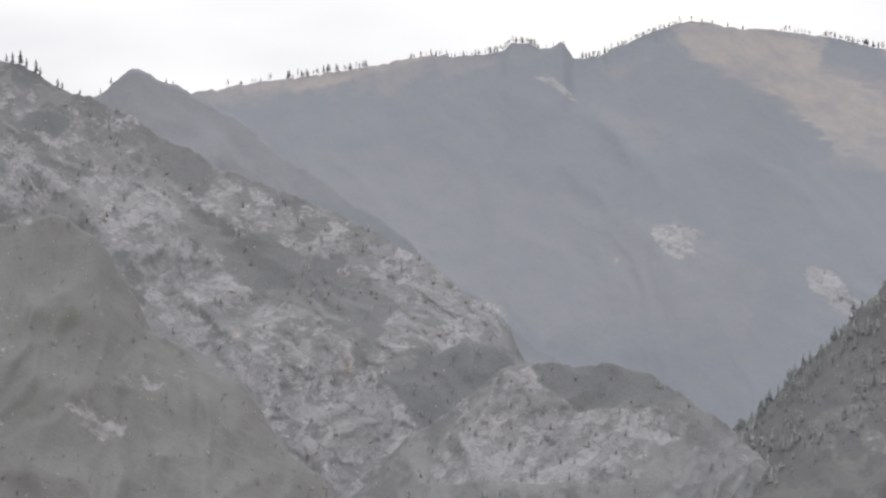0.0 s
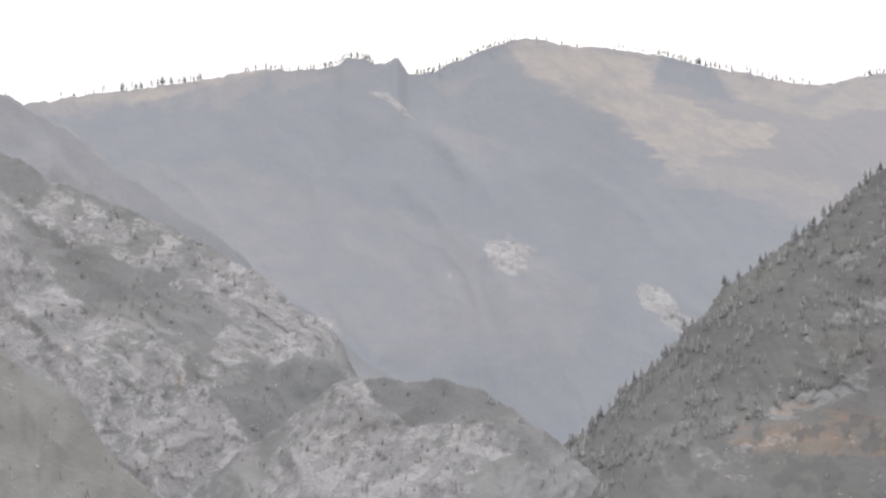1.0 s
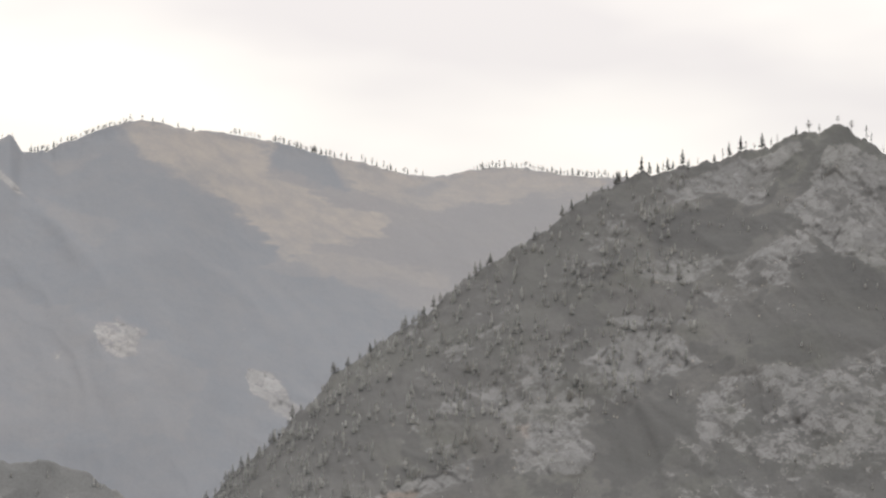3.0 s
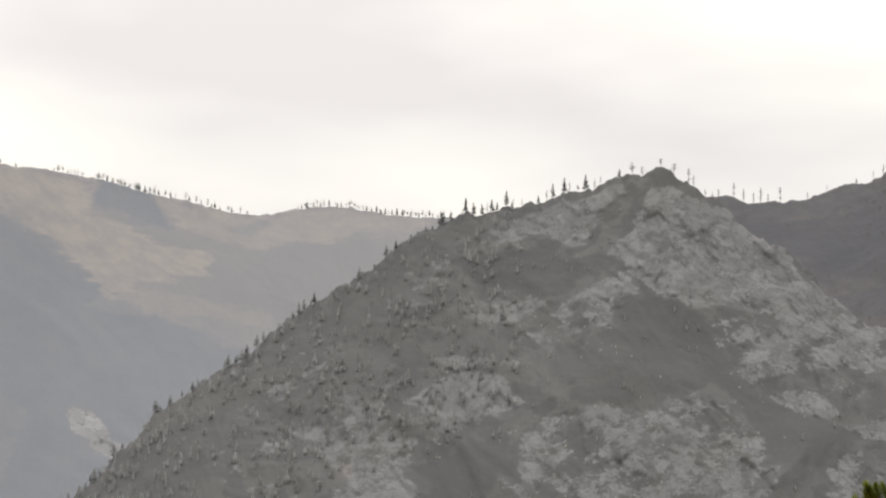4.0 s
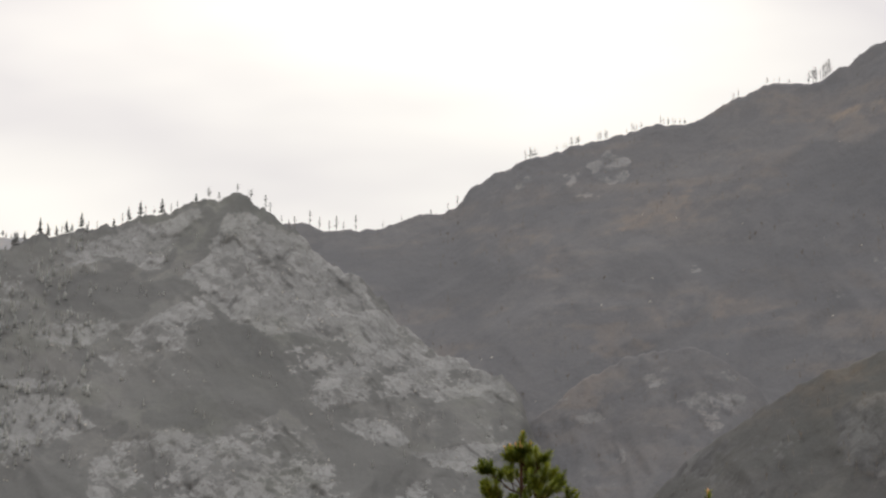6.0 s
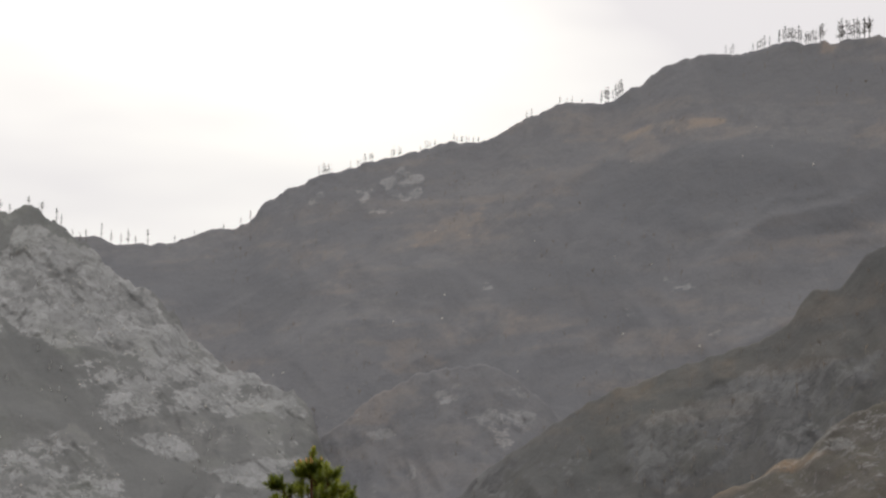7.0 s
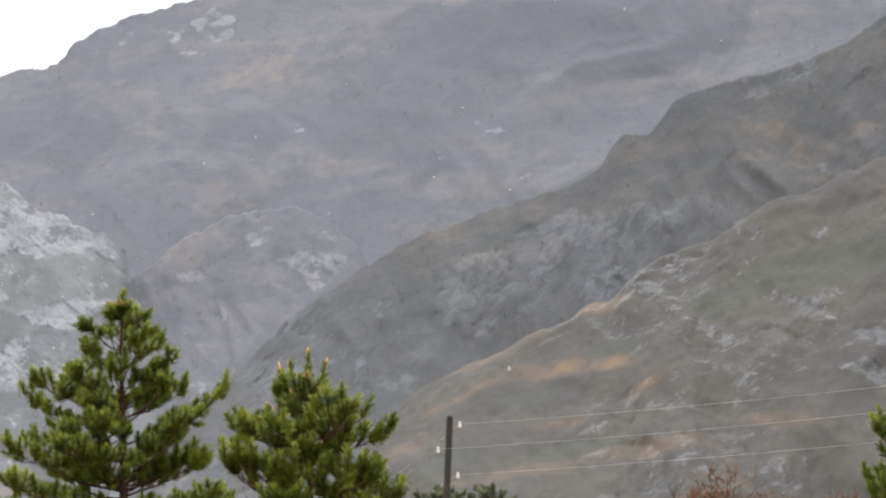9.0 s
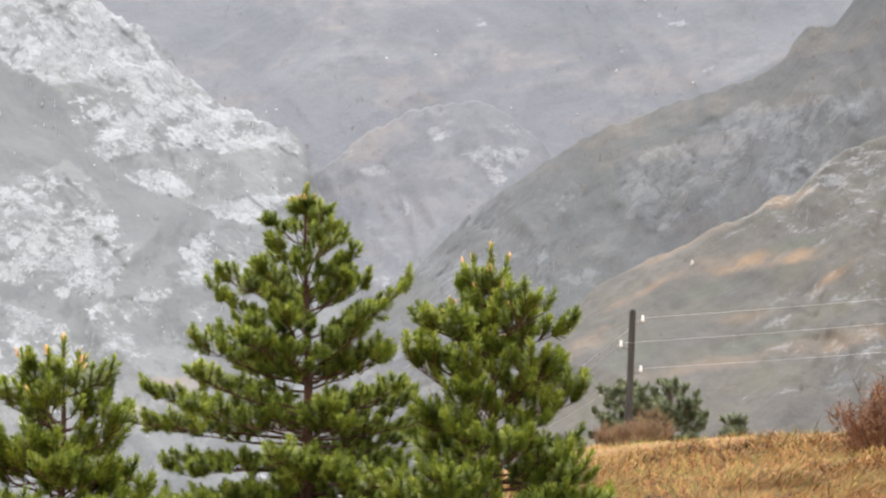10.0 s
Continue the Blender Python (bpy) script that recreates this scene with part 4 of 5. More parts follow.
BARK = plain_material("pine_bark", ((0.3, (0.03, 0.018, 0.013)), (0.55, (0.085, 0.045, 0.028)), (0.75, (0.18, 0.09, 0.05))), 14, 0.95, stretch=(1, 1, 0.3))
NEEDLES = plain_material("pine_needles", ((0.28, (0.045, 0.070, 0.009)), (0.5, (0.148, 0.19, 0.020)), (0.72, (0.33, 0.36, 0.050))), 5.0, 0.5, island=0.3, through_light=0.3)
CANDLE = plain_material("pine_candle", ((0.3, (0.45, 0.22, 0.07)), (0.7, (0.62, 0.40, 0.20))), 9, 0.7)
FAR_BARK = plain_material("grey_bark", ((0.3, (0.07, 0.065, 0.06)), (0.7, (0.14, 0.13, 0.12))), 0.6, 0.95)
# skyline needles greyed and lightened a little, as haze would do
HAZED_FAR_NEEDLES = plain_material("hazed_far_needles", ((0.3, (0.085, 0.092, 0.087)), (0.7, (0.145, 0.153, 0.142))), 0.25, 0.9, island=0.3)
# far paler and more translucent than real foliage: haze painted into the needles
HAZED_SLOPE_NEEDLES = plain_material("hazed_slope_needles", ((0.3, (0.42, 0.438, 0.452)), (0.7, (0.54, 0.558, 0.565))), 0.1, 0.95, island=0.4, through_light=0.65)
TWIGS = plain_material("bare_twigs", ((0.3, (0.11, 0.10, 0.095)), (0.7, (0.19, 0.175, 0.16))), 0.6, 0.95, island=0.3)
STRAW = plain_material("dry_grass", ((0.25, (0.035, 0.016, 0.007)), (0.38, (0.14, 0.055, 0.016)), (0.5, (0.29, 0.14, 0.038)), (0.6, (0.42, 0.25, 0.082)), (0.7, (0.15, 0.138, 0.034))), 1.3, 0.8, island=0.5, through_light=0.2)
GREEN = plain_material("green_grass", ((0.3, (0.10, 0.14, 0.03)), (0.7, (0.30, 0.30, 0.07))), 2, 0.8, island=0.4, through_light=0.2)
REDTWIG = plain_material("red_brown_twigs", ((0.25, (0.06, 0.024, 0.012)), (0.6, (0.145, 0.062, 0.028)), (0.8, (0.26, 0.145, 0.065))), 3, 0.85, island=0.5)
BROWNTWIG = plain_material("brown_twigs", ((0.25, (0.10, 0.058, 0.033)), (0.7, (0.26, 0.17, 0.095))), 3, 0.85, island=0.5)
POLEWOOD = plain_material("tarred_pole_wood", ((0.3, (0.014, 0.013, 0.012)), (0.6, (0.034, 0.03, 0.027)), (0.8, (0.07, 0.06, 0.054))), 9, 0.8, stretch=(1, 1, 0.12))
CERAMIC = plain_material("white_porcelain", ((0.3, (0.5, 0.5, 0.5)), (0.7, (0.66, 0.66, 0.65))), 20, 0.18)
STEEL = plain_material("rusty_steel", ((0.3, (0.09, 0.06, 0.045)), (0.7, (0.2, 0.17, 0.15))), 30, 0.6)
WIRE = plain_material("aluminium_wire", ((0.3, (0.38, 0.38, 0.38)), (0.7, (0.5, 0.5, 0.5))), 4, 0.5)
STONE = plain_material("pale_stone", ((0.3, (0.28, 0.28, 0.275)), (0.7, (0.46, 0.457, 0.45))), 1.5, 0.9)


# ---- mesh builders ----
class Soup:
    """Collects vertices and faces of many small pieces for one mesh."""

    def __init__(self):
        self.v, self.f, self.n = [], [], 0

    def add(self, v, faces):
        self.v.append(np.asarray(v, float))
        self.f.extend([tuple(i + self.n for i in q) for q in faces])
        self.n += len(v)

    def tube(self, path, radii, sides=5):
        path = [np.asarray(p, float) for p in path]
        rings = []
        for k, p in enumerate(path):
            d = path[min(k + 1, len(path) - 1)] - path[max(k - 1, 0)]
            d = d / (np.linalg.norm(d) + 1e-9)
            u = np.cross(d, (0.31, 0.77, 0.55))
            u /= np.linalg.norm(u) + 1e-9
            w = np.cross(d, u)
            rings.append([p + radii[k] * (math.cos(a) * u + math.sin(a) * w) for a in np.linspace(0, 2 * math.pi, sides, endpoint=False)])
        faces = []
        for k in range(len(path) - 1):
            for j in range(sides):
                faces.append((k * sides + j, k * sides + (j + 1) % sides, (k + 1) * sides + (j + 1) % sides, (k + 1) * sides + j))
        faces.append(tuple(range((len(path) - 1) * sides, len(path) * sides)))
        self.add(np.concatenate(rings), faces)

    def mesh(self, name, mat, smoothed=False):
        me = bpy.data.meshes.new(name)
        me.from_pydata(np.concatenate(self.v) if self.v else [], [], self.f)
        me.materials.append(mat)
        if smoothed:
            me.shade_smooth()
        return me


def part(name, me, parent, label=""):
    ob = new(name, me)
    ob.parent = parent
    return tagged(ob, label)


def thing(name, label, category, group="", at=(0, 0, 0)):
    ob = new(name)
    ob.location = at
    return tagged(ob, label, category, group)


# ---- distant trees ----
def conifer_meshes(h, seed, needles=None):
    rng = random.Random(seed)
    wood, crown = Soup(), Soup()
    wood.tube([(0, 0, -0.6), (0, 0, h * 0.5), (0.05, 0, h)], [h * 0.022, h * 0.014, 0.02], 5)
    tiers = 11
    for k in range(tiers):
        t = k / (tiers - 1)
        z, reach = h * (0.16 + 0.82 * t), h * 0.23 * (1 - t) ** 0.8 * rng.uniform(0.7, 1.2) + 0.12
        for j in range(7):
            a, r = rng.uniform(0, 6.28), reach * rng.uniform(0.55, 1.25)
            c, s, w, dz = math.cos(a), math.sin(a), r * 0.42, rng.uniform(-0.05, 0.03) * h
            crown.add([(0, 0, z + 0.04 * h), (c * r * 0.6 - s * w, s * r * 0.6 + c * w, z + dz * 0.4), (c * r, s * r, z + dz), (c * r * 0.6 + s * w, s * r * 0.6 - c * w, z + dz * 0.4), (c * r * 0.5, s * r * 0.5, z - 0.045 * h)],
                      [(0, 1, 2), (0, 2, 3), (4, 2, 1), (4, 3, 2)])
    return wood.mesh("trunk", FAR_BARK), crown.mesh("crown", needles or HAZED_FAR_NEEDLES)


def bare_meshes(h, seed, spread):
    rng = random.Random(seed)
    wood, crown = Soup(), Soup()
    wood.tube([(0, 0, -0.6), (rng.uniform(-0.2, 0.2), 0, h * 0.5), (rng.uniform(-0.3, 0.3), 0, h)], [h * 0.019, h * 0.013, 0.05], 5)
    for k in range(26):
        t = rng.uniform(0.22, 0.97)
        a, r = rng.uniform(0, 6.28), h * spread * (1.1 - t) ** 0.6 * rng.uniform(0.5, 1.1)
        p0 = np.array((0, 0, h * t))
        p1 = p0 + np.array((math.cos(a) * r, math.sin(a) * r, r * rng.uniform(0.2, 1.0)))
        crown.tube([p0, p1], [0.15, 0.07], 3)
        for _ in range(2):
            q = p0 + (p1 - p0) * rng.uniform(0.35, 0.95)
            crown.tube([q, q + np.array([rng.uniform(-1, 1) * r * 0.4, rng.uniform(-1, 1) * r * 0.4, rng.uniform(0.1, 0.8) * r * 0.5])], [0.08, 0.04], 3)
    return wood.mesh("trunk", FAR_BARK), crown.mesh("crown", TWIGS)


KINDS = {}
for k in range(4):
    ob = thing("conifer_tree", "small dark conifer on a rocky skyline", "tree", "skyline conifers", (0, 0, -60 - k))
    for me, n in zip(conifer_meshes(10, 40 + k), ("trunk", "crown")):
        part(n, me, ob)
    KINDS["conifer", k] = ob
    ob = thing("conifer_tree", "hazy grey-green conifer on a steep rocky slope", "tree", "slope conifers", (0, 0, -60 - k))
    for me, n in zip(conifer_meshes(10, 140 + k, HAZED_SLOPE_NEEDLES), ("trunk", "crown")):
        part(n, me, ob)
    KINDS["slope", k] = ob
    ob = thing("bare_larch_tree", "slender leafless larch on a bare skyline", "tree", "skyline larches", (0, 0, -60 - k))
    for me, n in zip(bare_meshes(10, 60 + k, 0.19), ("trunk", "crown")):
        part(n, me, ob)
    KINDS["larch", k] = ob
    ob = thing("bare_birch_tree", "round-crowned leafless birch on a bare skyline", "tree", "skyline birches", (0, 0, -60 - k))
    for me, n in zip(bare_meshes(10, 80 + k, 0.33), ("trunk", "crown")):
        part(n, me, ob)
    KINDS["birch", k] = ob
used_kinds = set()


def ridge_point(name, bearing, below=0.0):
    """A place on the mountainside called name: at that bearing, a share below of the way down from its top."""
    az, nd, z, s, R, W = RIDGES[name]
    top = int(np.argmin(np.abs(s - 1)))
    row = max(0, min(top, int(round(top * (1 - below)))))
    col = int(np.clip(round((bearing - az[0]) / (az[1] - az[0])), 0, len(az) - 1))
    a = radians(az[col])
    return Vector((math.sin(a) * nd[row, col], math.cos(a) * nd[row, col], z[row, col]))


def ridge_at(name, bearing, angle):
    """The place on the mountainside called name that is seen from the spot at that bearing and height angle."""
    az, nd, z, s, R, W = RIDGES[name]
    col = int(np.clip(round((bearing - az[0]) / (az[1] - az[0])), 0, len(az) - 1))
    top = int(np.argmin(np.abs(s - 1)))
    row = int(np.argmin(np.abs(np.degrees(np.arctan2(z[:top, col] - 1.7, nd[:top, col])) - angle)))
    a = radians(az[col])
    return Vector((math.sin(a) * nd[row, col], math.cos(a) * nd[row, col], z[row, col]))


tree_rng = random.Random(5)


def plant(kind, ridge, bearing, height):
    p = ridge_point(ridge, bearing)
    k = tree_rng.randrange(4)
    m = Matrix.LocRotScale(p - Vector((0, 0, 0.25)), Euler((tree_rng.uniform(-0.05, 0.05), tree_rng.uniform(-0.05, 0.05), tree_rng.uniform(0, 6.28))), None)
    src = KINDS[kind, k]
    if (kind, k) not in used_kinds:
        used_kinds.add((kind, k))
        ob = src
        ob.matrix_basis = m
    else:
        ob = copy_thing(src, m)
    w = height / 10 * tree_rng.uniform(0.9, 1.15)
    ob.scale = (w, w, height / 10)


# the crag's skyline: bearing and height in metres
for b, h in ((15.09, 6), (15.41, 9.6), (15.56, 9), (15.73, 7.5), (15.94, 9), (16.05, 6), (16.26, 10.5), (16.9, 6), (17.21, 9.6), (17.42, 10), (17.88, 10.5), (18.55, 6)):
    plant("conifer", "crag_mountain", b, h)
for b, h in ((15.85, 7), (16.37, 6), (16.55, 5.5), (17.07, 7), (17.53, 6), (18.05, 7), (18.2, 5.5), (20.0, 9.5), (20.1, 7), (20.33, 5.5), (20.45, 6), (20.6, 8)):
    plant("larch", "crag_mountain", b, h)
for b, h in ((18.84, 8), (19.05, 6), (19.4, 6), (19.69, 7), (17.7, 5)):
    plant("birch", "crag_mountain", b, h)
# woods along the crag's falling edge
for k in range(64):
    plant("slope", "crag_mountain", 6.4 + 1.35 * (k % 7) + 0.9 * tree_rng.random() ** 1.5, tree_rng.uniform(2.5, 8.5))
# the long ridge
for b, h in ((20.9, 11), (21.1, 10), (21.3, 9), (21.45, 12), (21.6, 7), (21.85, 12), (22.4, 6), (22.8, 5), (23.75, 6), (23.95, 8)):
    plant("larch", "ridge_mountain", b, h)
plant("conifer", "ridge_mountain", 23.4, 4.5)
for lo, hi, n, h in ((25.35, 25.6, 4, 7.5), (26.0, 26.5, 6, 6), (26.8, 27.1, 4, 7), (27.45, 27.75, 5, 5.5), (28.1, 28.7, 9, 6), (29.6, 29.8, 2, 5), (30.3, 30.8, 4, 5), (31.2, 31.7, 8, 12), (33.75, 34.0, 3, 8),
                     (34.3, 34.75, 6, 9), (34.85, 35.85, 18, 11.5), (36.1, 36.8, 13, 14.5), (37.25, 37.4, 2, 8), (37.6, 37.95, 5, 10), (38.0, 39.2, 14, 13), (39.3, 41.5, 16, 12)):
    for k in range(n):
        plant("larch" if tree_rng.random() < 0.72 else "birch", "ridge_mountain", lo + (hi - lo) * (k + tree_rng.uniform(0.1, 0.9)) / n, h * tree_rng.uniform(0.75, 1.15))
# the pale crag and the peak behind it
for b, h in ((-8.9, 6), (-8.75, 8), (-8.6, 10), (-8.5, 7), (-8.3, 9), (-8.2, 6), (-7.85, 6), (-7.75, 5), (-7.4, 4)):
    plant("conifer", "pale_crag", b, h)
for b, h in ((-6.95, 6), (-6.8, 8), (-5.65, 5), (-5.5, 4)):
    plant("conifer", "dark_peak", b, h)
# the far skyline
for lo, hi, n, h in ((-4.4, -3.4, 8, 8), (-3.2, -1.5, 26, 9), (-0.7, 0.9, 24, 7), (0.95, 2.0, 24, 8), (2.1, 2.5, 3, 6), (2.85, 3.5, 12, 8), (3.6, 4.95, 28, 7), (5.0, 6.2, 5, 6), (6.9, 7.6, 10, 8), (7.8, 9.1, 26, 9), (9.2, 10.9, 15, 9), (11.9, 12.6, 10, 9), (12.7, 14.9, 36, 9)):
    for k in range(n):
        plant("conifer" if tree_rng.random() < 0.5 else "birch", "far_mountain", lo + (hi - lo) * (k + tree_rng.uniform(0, 1)) / n, h * tree_rng.uniform(0.7, 1.3))


def scatter(name, label, ridge, n, seed, bearings, share, height, mat, category, shape="cone", where=None):
    """Many small trees, shrubs or stones over a mountainside, as one mesh."""
    az, nd, z, s, R, W = RIDGES[ridge]
    rng = np.random.RandomState(seed)
    top = int(np.argmin(np.abs(s - 1)))
    cols = np.clip(((rng.uniform(*bearings, n * 4) - az[0]) / (az[1] - az[0])).astype(int), 0, len(az) - 1)
    rows = np.clip(((1 - rng.uniform(*share, n * 4)) * top).astype(int), 1, top - 1)
    chance = {"rock": R, "turf": 1.0 - 0.75 * R, "wood": 0.15 + 0.85 * W}[where][rows, cols] if where else np.ones(n * 4)
    clump = 0.5 + 0.9 * fbm(cols / 60.0, rows / 45.0, np.full(n * 4, seed * 1.0), 3)
    keep = np.nonzero(rng.uniform(size=n * 4) < chance * clump)[0][:n]
    rows, cols = rows[keep], cols[keep]
    a = np.radians(az[cols])
    base = np.stack([np.sin(a) * nd[rows, cols], np.cos(a) * nd[rows, cols], z[rows, cols] - 0.4], -1)
    hs = rng.uniform(*height, len(keep))
    if shape == "cone":
        # four ragged tiers round a thin stem
        proto, faces = [(0.02, 0, 0), (-0.01, 0.017, 0), (-0.01, -0.017, 0)], []
        for j, (low, high, reach) in enumerate(((0.1, 0.42, 0.2), (0.3, 0.62, 0.19), (0.5, 0.82, 0.14), (0.7, 1.0, 0.09))):
            ring = len(proto)
            proto += [(math.cos(t + j) * reach, math.sin(t + j) * reach, low) for t in np.arange(0, 6.2, 1.2566)] + [(0, 0, high)]
            faces += [(ring + k, ring + (k + 1) % 5, ring + 5) for k in range(5)]
        faces += [(0, 1, 8), (1, 2, 8), (2, 0, 8)]
        proto = np.array(proto)
    elif shape == "stick":
        proto = np.array([(0.03, 0, 0), (-0.015, 0.026, 0), (-0.015, -0.026, 0), (0, 0, 1), (0.0, 0, 0.3), (0.22, 0.05, 0.8), (0, 0, 0.36), (0, 0, 0.4), (-0.2, -0.1, 0.9), (0, 0, 0.46), (0, 0, 0.5), (0.02, 0.2, 0.95), (0, 0, 0.55)])
        faces = [(0, 1, 3), (1, 2, 3), (2, 0, 3), (4, 5, 6), (7, 8, 9), (10, 11, 12)]
    else:
        proto = np.array([(-0.6, -0.3, 0), (0.1, -0.6, 0), (0.6, 0, 0), (0, 0.6, 0), (-0.35, -0.2, 0.7), (0.2, -0.35, 0.9), (0.4, 0.1, 0.75), (-0.05, 0.3, 0.6)])
        faces = [(0, 1, 5, 4), (1, 2, 6, 5), (2, 3, 7, 6), (3, 0, 4, 7), (4, 5, 6, 7)]
    m = len(proto)
    turn = rng.uniform(0, 6.28, len(keep))
    wide = rng.uniform(0.8, 1.3, len(keep)) * hs
    P = np.repeat(proto[None], len(keep), 0) * (1 + 0.25 * rng.normal(size=(len(keep), m, 3)))
    X = P[..., 0] * np.cos(turn)[:, None] - P[..., 1] * np.sin(turn)[:, None]
    Y = P[..., 0] * np.sin(turn)[:, None] + P[..., 1] * np.cos(turn)[:, None]
    V = np.stack([X * wide[:, None], Y * wide[:, None], P[..., 2] * hs[:, None]], -1) + base[:, None]
    F = []
    for k in range(len(keep)):
        F.extend([tuple(i + k * m for i in q) for q in faces])
    me = bpy.data.meshes.new(name)
    me.from_pydata(V.reshape(-1, 3), [], F)
    me.materials.append(mat)
    return tagged(new(name, me), label, category, kind="stuff")


scatter("slope_woods", "thin haze-pale pine wood on the crag's shoulder", "crag_mountain", 1300, 1, (4, 16.6), (0.0, 0.5), (2.2, 7.5), HAZED_SLOPE_NEEDLES, "trees")
scatter("crag_pines", "scattered haze-pale pines on limestone ledges", "crag_mountain", 420, 2, (11, 25), (0.02, 0.95), (1.2, 4.0), HAZED_SLOPE_NEEDLES, "trees", where="turf")
scatter("pale_crag_pines", "scattered haze-pale pines on a pale crag", "pale_crag", 600, 3, (-12, 2), (0.0, 0.95), (1.6, 5.0), HAZED_SLOPE_NEEDLES, "trees", where="turf")
scatter("knoll_pines", "scattered haze-pale pines on a limestone knoll", "rock_knoll", 260, 4, (-3, 7), (0.02, 0.9), (1.8, 4), HAZED_SLOPE_NEEDLES, "trees")
scatter("ridge_brush", "bare brushwood over a brown mountainside", "ridge_mountain", 1800, 6, (18, 44), (0.01, 0.9), (2, 6), TWIGS, "shrubs", "stick")
scatter("ridge_stones", "pale stones scattered over a brown mountainside", "ridge_mountain", 80, 16, (22, 44), (0.1, 0.9), (0.6, 1.6), STONE, "stones", "stone")
scatter("dome_brush", "bare brushwood on a rocky dome", "rock_dome", 500, 7, (23, 34), (0.02, 0.9), (2, 5), TWIGS, "shrubs", "stick")
scatter("cliff_brush", "bare brushwood over brown cliffs", "cliff_hill", 1100, 8, (25, 45), (0.01, 0.9), (1.5, 5), TWIGS, "shrubs", "stick")
scatter("crag_stones", "pale loose stones on a limestone crag", "crag_mountain", 600, 9, (6, 28), (0.05, 0.95), (0.5, 1.4), STONE, "stones", "stone", where="rock")
scatter("pale_crag_stones", "pale loose stones on a crag", "pale_crag", 350, 10, (-11, 2), (0.05, 0.95), (0.8, 2.4), STONE, "stones", "stone")
scatter("hill_stones", "pale stones scattered over dry grass", "grass_hill", 260, 11, (29, 44), (0.02, 0.9), (0.12, 0.42), STONE, "stones", "stone", where="rock")
scatter("hill_brush", "low bare brush on a grassy hillside", "grass_hill", 260, 12, (28, 44), (0.0, 0.35), (0.6, 2.0), TWIGS, "shrubs", "stick")


scatter("dark_slope_brush", "low haze-pale brush on a turf slope", "dark_slope", 420, 14, (-12, -2), (0.0, 0.9), (0.8, 2.4), HAZED_SLOPE_NEEDLES, "shrubs")
scatter("dark_slope_stones", "pale stones scattered on a turf slope", "dark_slope", 160, 15, (-12, -2), (0.05, 0.9), (0.4, 1.1), STONE, "stones", "stone")


# ---- young pines near the road ----
def shoot(needles, wood, p, d, length, size, rng, count, up=0.35):
    """One twig end, ringed with needles."""
    d = d / np.linalg.norm(d) * (1.1 - up) + np.array((0, 0, up))
    d = d / np.linalg.norm(d)
    u = np.cross(d, (0.3, 0.8, 0.52))
    u /= np.linalg.norm(u)
    w = np.cross(d, u)
    wood.tube([p, p + d * length], [0.006, 0.004], 3)
    t = rng.uniform(0.03, 1.0, count)
    a = rng.uniform(0, 6.283, count)
    # needles stand out all round the twig and close over its end
    out = np.where(t > 0.8, rng.uniform(0.1, 0.85, count), rng.uniform(0.66, 0.97, count))[:, None]
    side = np.cos(a)[:, None] * u + np.sin(a)[:, None] * w
    base = p + d * (t * length)[:, None]
    way = side * out + d * np.sqrt(1 - out ** 2)
    tip = base + way * (size * rng.uniform(0.75, 1.1, count))[:, None]
    flat = np.cross(way, d)
    flat /= np.linalg.norm(flat, axis=1)[:, None] + 1e-9
    half = flat * 0.0048
    v = np.stack([base - half, base + half, tip + half * 0.7, tip - half * 0.7], 1).reshape(-1, 3)
    needles.add(v, [(4 * k, 4 * k + 1, 4 * k + 2, 4 * k + 3) for k in range(count)])


